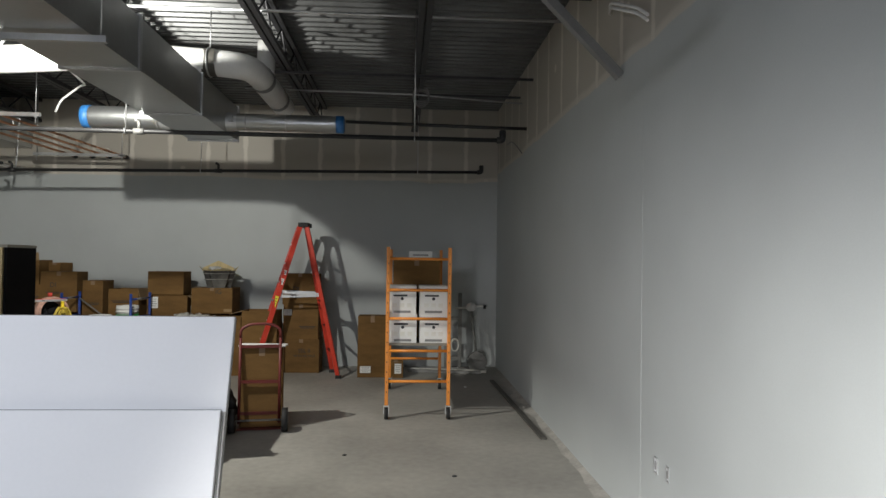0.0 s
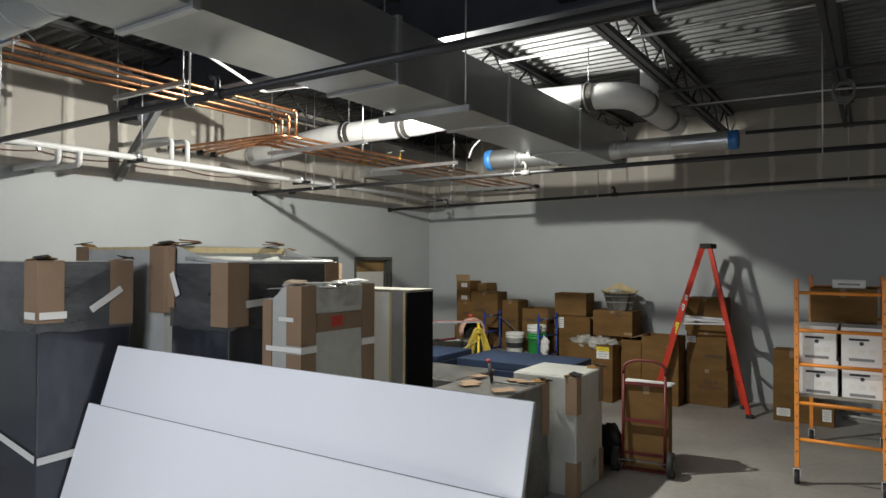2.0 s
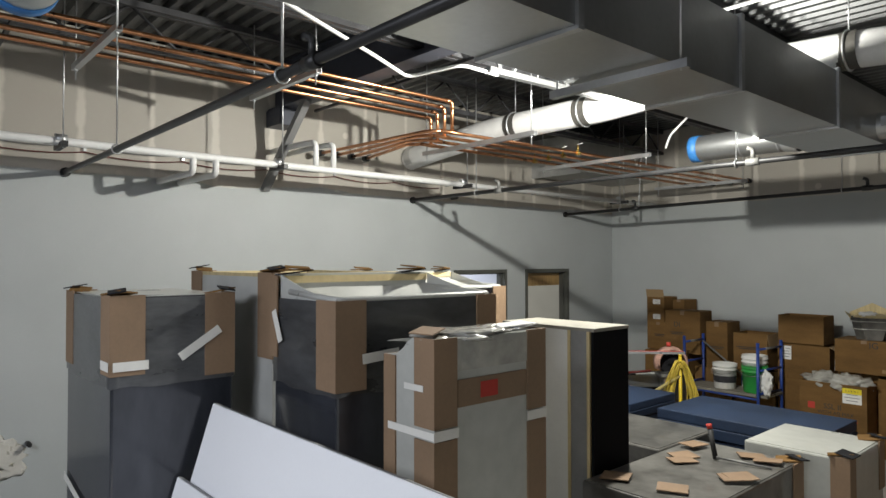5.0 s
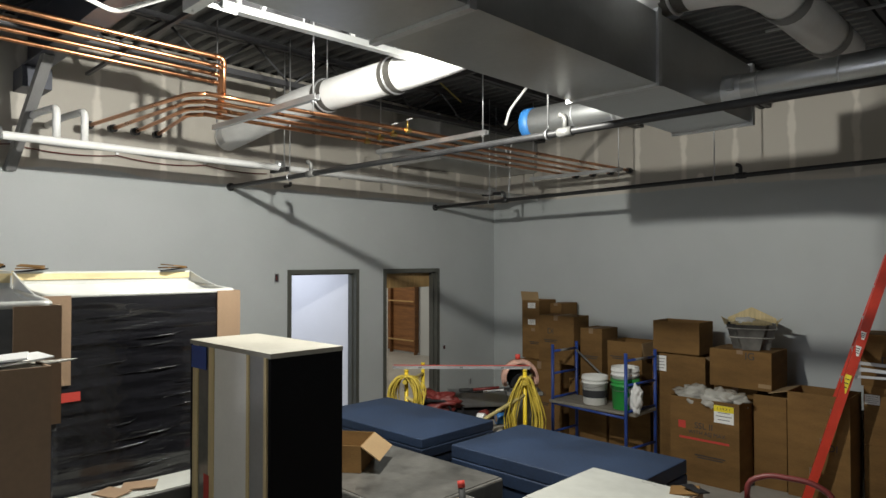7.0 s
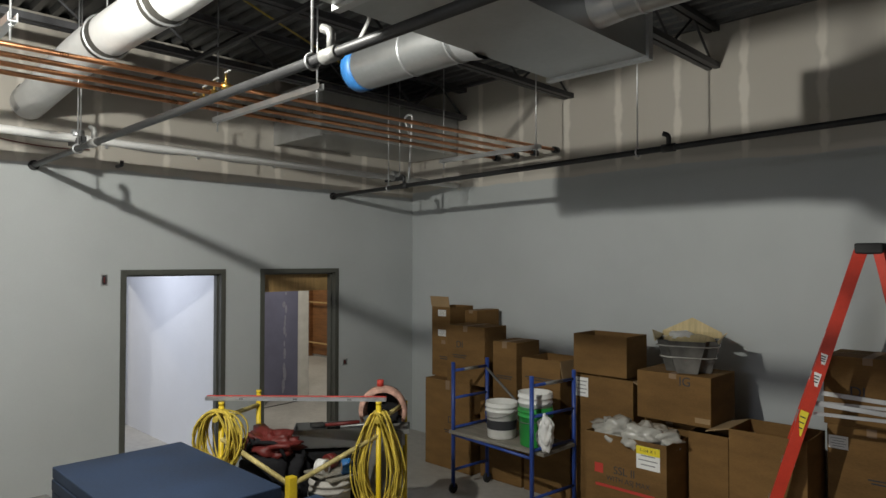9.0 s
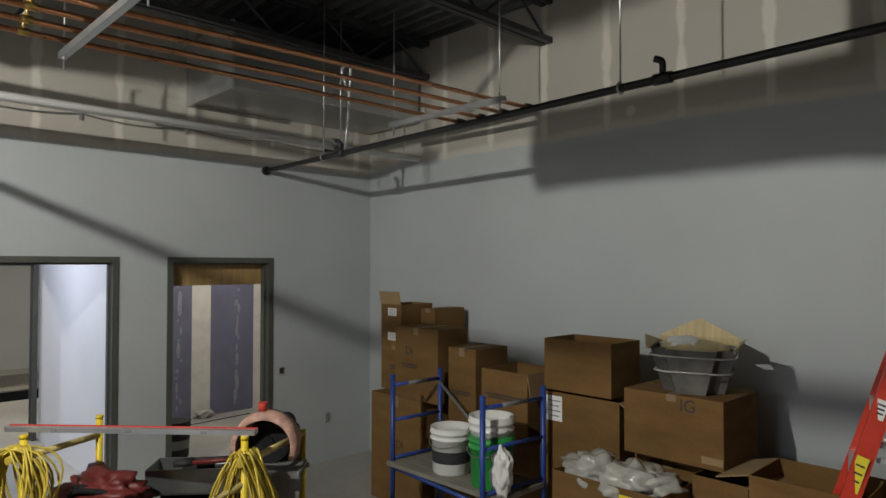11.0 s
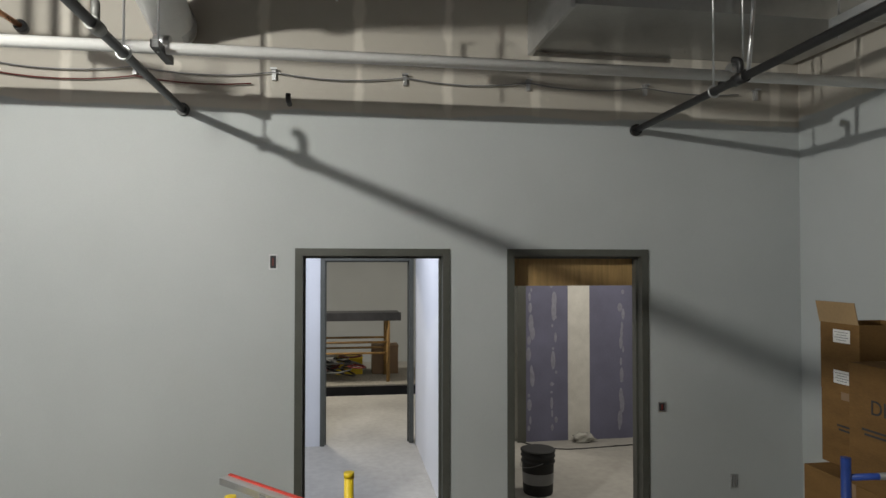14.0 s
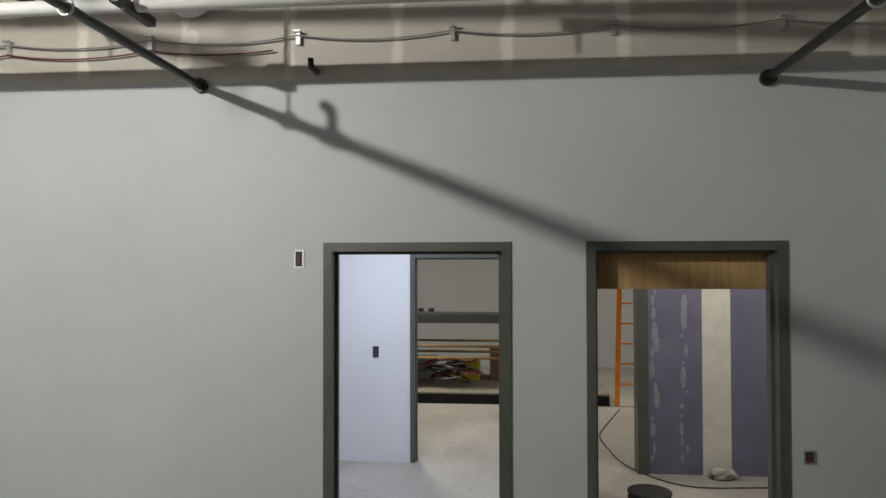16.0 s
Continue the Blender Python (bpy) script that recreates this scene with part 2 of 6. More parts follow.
def add_bar(bm, a, b, w, h):
    """A rectangular bar from a to b."""
    a, b = Vector(a), Vector(b)
    d = (b - a).normalized()
    s = d.cross(Vector((0, 0, 1)))
    s = s.normalized() if s.length > 1e-4 else Vector((1, 0, 0))
    u = s.cross(d)
    vs = [bm.verts.new(p + s * i * w / 2 + u * j * h / 2) for p in (a, b) for i, j in ((-1, -1), (1, -1), (1, 1), (-1, 1))]
    for f in ((0, 1, 2, 3), (7, 6, 5, 4), (0, 4, 5, 1), (1, 5, 6, 2), (2, 6, 7, 3), (3, 7, 4, 0)):
        bm.faces.new([vs[k] for k in f])
    bmesh.ops.recalc_face_normals(bm, faces=bm.faces)
    return bm


def bar(a, b, w, h):
    return add_bar(bmesh.new(), a, b, w, h)


def lathe(profile, seg=24, cap=True):
    """Profile of (radius, height) turned about z."""
    bm = bmesh.new()
    rings = [[bm.verts.new((r * math.cos(2 * math.pi * k / seg), r * math.sin(2 * math.pi * k / seg), z)) for k in range(seg)] for r, z in profile]
    for a, b in zip(rings, rings[1:]):
        for k in range(seg):
            f = bm.faces.new((a[k], a[(k + 1) % seg], b[(k + 1) % seg], b[k]))
            f.smooth = True
    if cap:
        bm.faces.new(rings[0][::-1])
        bm.faces.new(rings[-1])
    bmesh.ops.recalc_face_normals(bm, faces=bm.faces)
    return bm


def structure(name, bm, mat, label, category):
    return tagged(part(name, bm, mat), label, category, kind="structure")


def text_part(body, size, mat, parent, m):
    cu = bpy.data.curves.new("text", "FONT")
    cu.body, cu.size, cu.align_x, cu.align_y, cu.extrude = body, size, "CENTER", "CENTER", 0.0005
    tmp = bpy.data.objects.new("text", cu)
    scene.collection.objects.link(tmp)
    dg = bpy.context.evaluated_depsgraph_get()
    me = bpy.data.meshes.new_from_object(tmp.evaluated_get(dg))
    bpy.data.objects.remove(tmp)
    me.materials.clear()
    me.materials.append(mat)
    ob = new("lettering", me)
    ob.parent = parent
    ob.matrix_basis = m
    return ob


# ---- structure ----
WX, NY, EX, SY, DECK = -6.86, 11.0, 1.58, -6.0, 4.32
structure("floor", box(-16.2, 3.0, SY - 0.3, 14.2, -0.2, 0.0), M_FLOOR, "bare grey concrete floor with stains and dust", "floor")
bm = bmesh.new()
for y0, y1, z0 in ((SY, 7.34, 0), (7.34, 8.37, 2.12), (8.37, 8.77, 0), (8.77, 9.80, 2.12), (9.80, NY, 0)):
    add_box(bm, WX - 0.14, WX, y0, y1, z0, DECK)
structure("wall_west", bm, M_WW, "grey painted drywall, bare with filled joints on top", "wall")
structure("wall_north", box(WX - 0.14, EX, NY, NY + 0.2, 0, DECK), M_WN, "grey painted drywall, bare with filled joints on top", "wall")
structure("wall_east", box(EX, EX + 0.2, SY, NY + 0.2, 0, DECK), M_WE, "grey painted drywall, bare with filled joints on top", "wall")
structure("wall_south", box(WX - 0.14, EX + 0.2, SY - 0.2, SY, 0, DECK), M_GREYW, "plain grey wall", "wall")

# corrugated deck, ribs along x
bm = bmesh.new()
prof = []
y = SY
while y < NY:
    prof += [(y, 0), (y + 0.05, 0), (y + 0.07, 0.045), (y + 0.13, 0.045)]
    y += 0.15
prof.append((NY, 0))
lo = [bm.verts.new((WX, yy, DECK + zz)) for yy, zz in prof]
hi = [bm.verts.new((EX, yy, DECK + zz)) for yy, zz in prof]
for k in range(len(prof) - 1):
    bm.faces.new((lo[k], lo[k + 1], hi[k + 1], hi[k]))
add_box(bm, WX - 0.14, EX + 0.2, SY - 0.2, NY + 0.2, DECK + 0.06, DECK + 0.16)
structure("ceiling", bm, M_DECK, "corrugated bare steel roof deck", "ceiling")

# rooms behind the doors
structure("wall_room_back", box(-9.98, -9.86, 3.0, 7.40, 0, 3.2), M_WHITE, "white painted drywall wall of the side room", "wall")
structure("wall_room_divider", box(-9.86, WX - 0.14, 8.46, 8.62, 0, 3.2), M_WHITE, "white painted drywall partition", "wall")
structure("wall_room_south", box(-9.98, WX - 0.14, 2.9, 3.0, 0, 3.2), M_WHITE, "white painted wall", "wall")
structure("wall_room_head", box(-9.98, -9.86, 7.40, 8.46, 2.10, 3.2), M_WHITE, "white painted wall over the inner door", "wall")
structure("ceiling_rooms", box(-16.2, WX - 0.14, 2.9, 14.2, 3.6, 3.7), M_GREYW, "plain white ceiling", "ceiling")
structure("ceiling_side_room", box(-9.98, WX - 0.14, 2.9, 8.62, 3.2, 3.3), M_WHITE, "plain white ceiling of the side room", "ceiling")
structure("wall_hall_back", box(-16.2, -16.0, 2.9, 14.2, 0, 3.6), M_GREYW, "grey wall of the far hall", "wall")
structure("wall_hall_south", box(-16.0, -9.98, 2.9, 3.0, 0, 3.6), M_GREYW, "grey wall of the far hall", "wall")
structure("wall_hall_north", box(-16.0, WX - 0.14, 14.0, 14.2, 0, 3.6), M_GREYW, "grey wall of the far hall", "wall")
structure("wall_back_room_east", box(WX - 0.14, WX, NY + 0.2, 14.0, 0, 3.6), M_GREYW, "grey wall of the back room", "wall")
pw = structure("wall_purple", box(-9.84, -9.70, 9.70, 11.30, 0, 3.6), M_PURPLE, "purple gypsum board wall with white filled joints", "wall")
bm = bmesh.new()
rnd = random.Random(4)
for yy, w in ((10.33, 0.26), (11.195, 0.20)):
    add_box(bm, -9.70, -9.697, yy - w / 2, yy + w / 2, 0, 3.6)
tagged(part("filled_joint", bm, M_FILL, pw))
bm = bmesh.new()
for yy in (9.76, 10.03, 10.85):
    z = 0.15
    while z < 3.0:
        s = 0.012 + rnd.random() * 0.02
        bmesh.ops.create_icosphere(bm, subdivisions=2, radius=1, matrix=Matrix.Translation((-9.70, yy + rnd.uniform(-0.03, 0.03), z)) @ Matrix.Diagonal((0.002, s, s * rnd.uniform(0.8, 4.0), 1)))
        z += rnd.uniform(0.07, 0.2)
part("screw_filler", bm, M_SPOT, pw)
structure("trim_purple_edge", box(-9.86, -9.68, 9.60, 9.70, 0, 2.15), M_DOORF, "dark grey steel door jamb", "door frame")


def door_frame(name, face, back, y0, y1, top, label):
    """Steel frame: two jambs and a head, with a stop and rebate."""
    ob = thing(name, label, "door frame", kind="structure")
    w = 0.05
    for yy, s in ((y0, 1), (y1, -1)):
        a, b = sorted((yy, yy + s * w))
        bm = box(back - 0.012, face + 0.012, a, b, 0, top)
        a, b = sorted((yy + s * w, yy + s * (w + 0.016)))
        add_box(bm, back + 0.05, face - 0.055, a, b, 0, top - w)
        part("jamb", bm, M_DOORF, ob)
    bm = box(back - 0.0118, face + 0.0118, y0 + w, y1 - w, top - w, top - 0.0005)
    add_box(bm, back + 0.05, face - 0.055, y0 + w + 0.016, y1 - w - 0.016, top - w - 0.016, top - w)
    part("head", bm, M_DOORF, ob)
    return ob


structure("trim_seam_east", box(EX - 0.002, EX, 4.247, 4.255, 0.02, 2.75), M_GREYW, "thin pale joint line on the wall", "joint")
bm = bmesh.new()
edge = []
for k in range(120):
    y = 0.4 + 0.085 * k
    w = 0.05 + 0.22 * abs(noise.noise(Vector((k * 0.11, 3, 0)))) + 0.05 * abs(noise.noise(Vector((k * 0.9, 7, 0)))) + 0.08 * max(0, (6.0 - y) / 5)
    edge.append((bm.verts.new((EX - 0.001, y, 0.02)), bm.verts.new((EX - 0.4 * w, y, 0.008)), bm.verts.new((EX - w, y, 0.0005))))
for p, q in zip(edge, edge[1:]):
    for j in (0, 1):
        bm.faces.new((p[j], p[j + 1], q[j + 1], q[j])).smooth = True
bmesh.ops.recalc_face_normals(bm, faces=bm.faces)
structure("trim_dust_east", bm, M_DUSTP, "pale plaster dust along the foot of the wall", "dust")
door_frame("door_1", WX, WX - 0.14, 7.34, 8.37, 2.12, "dark grey steel door frame without a door leaf")
d2 = door_frame("door_2", WX, WX - 0.14, 8.77, 9.80, 2.12, "dark grey steel door frame with a wood blocking board")
part("blocking_board", box(WX - 0.16, WX - 0.153, 8.80, 9.77, 1.86, 2.12), M_WOOD, d2, "bare wood blocking board")
door_frame("door_3", -9.86, -9.98, 7.40, 8.44, 2.10, "dark grey steel inner door frame")

# ---- roof steel and services ----


def joist(x):
    ob = thing("roof_joist", "dark open-web steel roof joist under the deck", "joist", group="roof joists")
    top, low = DECK - 0.003, 3.93
    for z0, z1, nm in ((top - 0.05, top, "top_chord"), (low, low + 0.05, "bottom_chord")):
        bm = box(x - 0.06, x - 0.01, SY, NY, z0, z1)
        add_box(bm, x + 0.01, x + 0.06, SY, NY, z0, z1)
        part(nm, bm, M_JOIST, ob)
    y, k = SY + 0.2, 0
    while y < NY - 0.4:
        if k < 2:
            za, zb = ((low + 0.03, top - 0.03), (top - 0.03, low + 0.03))[k]
            WEB.setdefault(k, part("web", tube([(0, 0, za), (0, 0.42, zb)], 0.012, 6), M_JOIST, ob).data)
            w = ob.children[-1]
        else:
            w = new("web", WEB[k % 2])
            w.parent = ob
        w.data = WEB[k % 2]
        w.location = (x, y, 0)
        y, k = y + 0.42, k + 1


WEB = {}
for x in (-5.95, -4.42, -2.89, -1.36, 0.17):
    joist(x)
for y, x0, x1 in ((8.45, -1.3, 1.5), (5.2, -6.8, 1.5), (2.2, -6.8, 1.5), (7.6, -6.8, 1.5)):
    tagged(part("bridging_angle", bar((x0, y, 3.915), (x1, y, 3.915), 0.03, 0.026), M_JOIST), "thin dark steel bridging angle across the joists", "bracing", "bridging")

beam = thing("steel_beam", "dark painted steel beam with diagonal braces at the walls", "beam")
bm = box(WX, EX, 4.66, 4.84, 3.84, 3.86)
add_box(bm, WX, EX, 4.66, 4.84, 4.28, 4.30)
add_box(bm, WX, EX, 4.745, 4.755, 3.86, 4.28)
part("flange_and_web", bm, M_BEAM, beam)
part("beam_seat", box(WX, WX + 0.30, 4.64, 4.86, 3.66, 3.838, 0.004), M_BEAM, beam)
for a, b in (((WX + 0.72, 4.72, 3.85), (WX + 0.02, 4.62, 3.0)), ((0.90, 4.72, 3.84), (EX - 0.01, 4.69, 3.14))):
    part("brace", bar(a, b, 0.08, 0.06), M_GREYBOX, beam)

# long rectangular duct
DX0, DX1, DZ0, DZ1, DY1 = -2.60, -2.03, 3.20, 3.60, 8.08
duct = thing("supply_duct", "long rectangular galvanised steel duct hung under the joists", "duct")
joints = (-5.3, -3.8, -2.3, -0.8, 0.68, 2.15, 3.62, 5.10, 6.65, DY1)
for a, b in zip((SY + 0.05,) + joints, joints):
    bm = box(DX0, DX1, a + 0.003, b - 0.003, DZ0, DZ1)
    for f in list(bm.faces):
        if abs(f.normal.y) < 0.5 and abs(f.normal.x) > 0.5:
            r = bmesh.ops.poke(bm, faces=[f], offset=0.006)
    part("duct_section", bm, M_GALV, duct)
for y in joints:
    bm = bmesh.new()
    e = 0.018
    add_box(bm, DX0 - e, DX1 + e, y - 0.02, y + 0.02, DZ0 - e, DZ0 - 0.001)
    add_box(bm, DX0 - e, DX1 + e, y - 0.02, y + 0.02, DZ1 + 0.001, DZ1 + e)
    add_box(bm, DX0 - e, DX0 - 0.001, y - 0.02, y + 0.02, DZ0, DZ1)
    add_box(bm, DX1 + 0.001, DX1 + e, y - 0.02, y + 0.02, DZ0, DZ1)
    part("flange", bm, M_GALVL, duct)
for y in (-3.5, 1.0, 4.3):
    st = thing("duct_hanger", "galvanised strut under the duct on two threaded rods", "hanger", group="duct hangers")
    part("strut", box(DX0 - 0.12, DX1 + 0.12, y - 0.02, y + 0.02, DZ0 - 0.062, DZ0 - 0.02), M_GALVL, st)
    for x in (DX0 - 0.08, DX1 + 0.08):
        part("rod", tube([(x, y, DZ0 - 0.07), (x, y, DECK)], 0.006, 6), M_GALVL, st)


def branch(x0, x1, y, z, r, label):
    """Round branch with a spin-in collar at the duct and a taped end."""
    ob = thing("branch_duct", label, "duct", group="branch ducts")
    s = 1 if x1 > x0 else -1
    part("collar", tube([(x0, y, z), (x0 + s * 0.12, y, z)], [r * 1.12, r * 1.0], 20, False), M_GALVL, ob)
    part("damper_handle", box(min(x0 + s * 0.05, x0 + s * 0.09), max(x0 + s * 0.05, x0 + s * 0.09), y - r - 0.05, y - r + 0.01, z - 0.02, z + 0.05), M_GALVL, ob)
    bm = tube([(x0 + s * 0.10, y, z), (x1 - s * 0.08, y, z)], r * 0.99, 24, False)
    part("round_duct", bm, M_GALV, ob)
    for k in (0.16, 0.5):
        xx = x0 + (x1 - x0) * k
        part("seam", tube([(xx, y, z), (xx + 0.012, y, z)], r * 1.03, 24, True), M_GALVL, ob)
    part("tape_cap", tube([(x1 - s * 0.09, y, z), (x1 - s * 0.008, y, z), (x1, y, z)], [r * 1.02, r * 1.03, r * 0.92], 24), M_TAPEB, ob, "blue tape over the open end")


branch(DX0, -3.57, 7.50, 3.322, 0.124, "round galvanised branch duct sealed with blue tape")
branch(DX1, -0.70, 7.62, 3.33, 0.098, "round galvanised branch duct sealed with blue tape")
branch(DX0, -3.48, 1.90, 3.36, 0.135, "round galvanised branch duct sealed with blue tape")

# white jacketed round duct
wd = thing("white_round_duct", "white jacketed round duct with grey strap bands", "duct")
AXIS = [(WX + 0.02, 6.58, 3.52), (-6.3, 6.60, 3.59), (-5.5, 6.61, 3.67), (-4.0, 6.64, 3.68), (-2.9, 6.66, 3.77), (-1.95, 6.82, 3.77)]
part("jacket", tube(AXIS + [(-1.66, 6.92, 3.77), (-1.60, 7.2, 3.77), (-1.60, 8.75, 3.77)], 0.135, 24, False, 0.2), M_WPIPE, wd)
part("wall_end_band", tube([(WX + 0.05, 6.582, 3.53), (WX + 0.16, 6.586, 3.545)], 0.14, 24, False), M_GALVL, wd, "galvanised end band")
part("riser", tube([(-1.6, 7.6, 3.8), (-1.6, 7.6, 4.25)], 0.10, 20), M_WPIPE, wd)
for x in (-5.09, -4.21, -3.25, -2.0):
    y, z = (float(np.interp(x, [p[0] for p in AXIS], [p[k] for p in AXIS])) for k in (1, 2))
    part("strap_band", tube([(x - 0.07, y - 0.003, z - 0.001), (x + 0.07, y + 0.003, z + 0.001)], 0.139, 24, False), M_TRACK, wd)
    bm = tube([(x, y + 0.145 * math.sin(a), z - 0.145 * math.cos(a)) for a in [k * math.pi / 10 - math.pi for k in range(21)]], 0.009, 6, False)
    add_tube(bm, [(x, y, z + 0.145), (x, y, DECK)], 0.006, 6)
    part("hanger_ring", bm, M_GALVL, wd)
for y in (7.4, 8.3):
    part("strap_band", tube([(-1.6, y - 0.06, 3.77), (-1.6, y + 0.06, 3.77)], 0.143, 24, False), M_GREYBOX, wd)

# copper pipes
UX, LX = (-4.95, -5.17, -5.39, -5.61), (-4.47, -4.74, -5.0, -5.27)
for i in range(4):
    cp = thing("copper_pipe", "bright copper water pipe run on struts below the deck", "pipe", group="copper pipes")
    u, lx, dy = UX[i], LX[i], 0.10 * i
    part("upper_run", tube([(u, SY, 3.76), (u, 5.58 + dy, 3.74), (u, 5.58 + dy, 3.45)], 0.017, 10, True, 0.04), M_COPPER, cp)
    part("lower_run", tube([(u, 5.44 + dy, 3.45), (u + 0.02, 5.75 + dy, 3.445), (lx, 10.80, 3.37)], 0.017, 10, True, 0.05), M_COPPER, cp)
    part("wall_branch", tube([(u, 5.46 + dy, 3.45), (u - 0.12, 5.36 + dy, 3.45), (WX + 0.22, 5.17 + 0.2 * i, 3.42)], 0.017, 10, True, 0.05), M_COPPER, cp)
    part("elbow", tube([(u, 5.50 + dy, 3.741), (u, 5.58 + dy, 3.74), (u, 5.58 + dy, 3.66)], 0.021, 10, True, 0.04), M_COPPER, cp)
    part("tee", tube([(u, 5.55 + dy, 3.45), (u, 5.64 + dy, 3.45)], 0.022, 10), M_COPPER, cp)
    part("wall_cap", tube([(WX + 0.26, 5.17 + 0.2 * i, 3.42), (WX + 0.20, 5.16 + 0.2 * i, 3.42)], 0.036, 14), M_BLACKP, cp)
    part("end_cap", tube([(lx, 10.78, 3.37), (lx, 10.86, 3.37)], 0.034, 14), M_BLACKP, cp)
    for yy in (7.30 + 0.03 * i,):
        q = (yy - 5.75) / 5.05
        xx, zz = u + 0.02 + (lx - u - 0.02) * q, 3.445 - 0.075 * q
        v = part("valve", tube([(xx, yy - 0.03, zz), (xx, yy + 0.03, zz)], 0.024, 10), M_BRASS, cp, "small brass drain valve")
        part("valve_stem", tube([(xx, yy, zz + 0.02), (xx, yy, zz + 0.09)], 0.009, 8), M_BRASS, v)
        part("valve_lever", bar((xx - 0.01, yy, zz + 0.095), (xx + 0.06, yy, zz + 0.10), 0.014, 0.006), M_WPIPE, v)
for y, z, x0, x1 in ((-2.2, 3.70, -5.85, -4.7), (0.5, 3.70, -5.85, -4.7), (2.6, 3.70, -5.85, -4.7), (4.0, 3.70, -5.85, -4.7), (5.90, 3.40, -5.75, -4.2), (7.62, 3.375, -5.6, -4.1), (10.25, 3.33, -5.6, -4.25)):
    st = thing("pipe_trapeze", "galvanised slotted strut carrying pipes on threaded rods", "hanger", group="pipe hangers")
    bm = box(x0, x1, y - 0.021, y - 0.017, z - 0.042, z)
    add_box(bm, x0, x1, y + 0.017, y + 0.021, z - 0.042, z)
    add_box(bm, x0, x1, y - 0.017, y + 0.017, z - 0.042, z - 0.038)
    part("strut", bm, M_GALVL, st)
    for x in (x0 + 0.05, x1 - 0.05):
        part("rod", tube([(x, y, z - 0.12), (x, y, DECK)], 0.006, 6), M_GALVL, st)
        part("nut", tube([(x, y, z - 0.055), (x, y, z - 0.042)], 0.014, 6), M_GALVL, st)


# black sprinkler pipes
def sprinkler(y, z, x1, heads, hangers, z1=None, fitting=M_BLACKP):
    ob = thing("sprinkler_pipe", "black steel sprinkler pipe with threaded fittings", "pipe", group="sprinkler pipes")
    z1 = z if z1 is None else z1
    part("pipe", tube([(WX, y, z), (x1, y, z1)], 0.0225, 12), M_BLACKP, ob)
    part("wall_collar", tube([(WX, y, z), (WX + 0.03, y, z)], 0.042, 14), M_BLACKP, ob)
    part("end_elbow", tube([(x1 - 0.06, y, z1), (x1, y, z1), (x1, y, z1 + 0.10)], 0.034, 12, True, 0.03), M_BLACKP, ob)
    for x in heads:
        zz = z + (z1 - z) * (x - WX) / (x1 - WX)
        f = part("tee", tube([(x - 0.05, y, zz), (x + 0.05, y, zz)], 0.031, 12), fitting, ob)
        part("outlet_elbow", tube([(x, y, zz + 0.02), (x, y, zz + 0.095), (x - 0.04, y - 0.015, zz + 0.11)], 0.018, 10, True, 0.025), fitting, f)
    for x in hangers:
        zz = z + (z1 - z) * (x - WX) / (x1 - WX)
        bm = tube([(x, y + 0.032 * math.sin(a), zz + 0.032 * math.cos(a)) for a in [k * math.pi / 8 for k in range(17)]], 0.006, 6, False)
        add_tube(bm, [(x, y, zz + 0.03), (x, y, DECK)], 0.006, 6)
        part("ring_hanger", bm, M_GALVL, ob)


sprinkler(2.75, 3.02, 1.0, (-2.65, 0.2), (-5.3, -2.9, -0.2))
sprinkler(6.63, 3.01, 1.0, (-2.62, -5.35), (-5.7, -2.75, 0.1), fitting=M_DUST)
sprinkler(9.71, 2.97, 1.15, (-5.6, -2.7), (-5.85, -2.95, 0.2), 3.1)
tagged(part("roof_pipe", tube([(-0.75, 8.4, 3.53), (1.30, 8.4, 3.50), (EX, 8.4, 3.50)], 0.022, 10, True, 0.03), M_BLACKP), "short black pipe between joists and wall", "pipe")

# white conduit along the west wall
CX, CZ = -6.02, 3.17
wc = thing("white_conduit", "white plastic conduit hung along the wall on struts", "conduit")
part("conduit", tube([(CX, SY, CZ), (CX, NY - 0.02, CZ - 0.04)], 0.032, 14), M_WPIPE, wc)
part("second_conduit", tube([(CX - 0.09, SY, CZ + 0.03), (CX - 0.09, 9.2, CZ - 0.01)], 0.02, 12), M_WPIPE, wc)
for y, d in ((4.75, 1), (4.95, 1), (3.55, -1), (3.75, -1), (1.5, -1), (1.7, -1)):
    if d > 0:
        pts = [(CX, y, CZ), (CX, y, CZ + 0.24), (CX - 0.35, y - 0.05, CZ + 0.24), (WX + 0.02, y - 0.05, CZ + 0.24)]
    else:
        pts = [(CX, y, CZ), (CX, y, CZ - 0.17), (CX - 0.3, y - 0.02, CZ - 0.17), (WX + 0.02, y - 0.02, CZ - 0.17)]
    part("stub", tube(pts, 0.028, 12, True, 0.06), M_WPIPE, wc)
for y in (0.4, 2.55, 4.35, 6.72, 9.95):
    st = thing("conduit_hanger", "black slotted strut holding the conduit on a rod", "hanger", group="conduit hangers")
    part("strut", box(CX - 0.15, CX + 0.15, y - 0.02, y + 0.02, CZ - 0.073, CZ - 0.033), M_BLACKP, st)
    part("rod", tube([(CX + 0.08, y, CZ - 0.08), (CX + 0.08, y, DECK)], 0.006, 6), M_GALVL, st)
    part("clamp", tube([(CX, y - 0.04, CZ), (CX, y + 0.04, CZ)], 0.037, 14), M_GALVL, st)

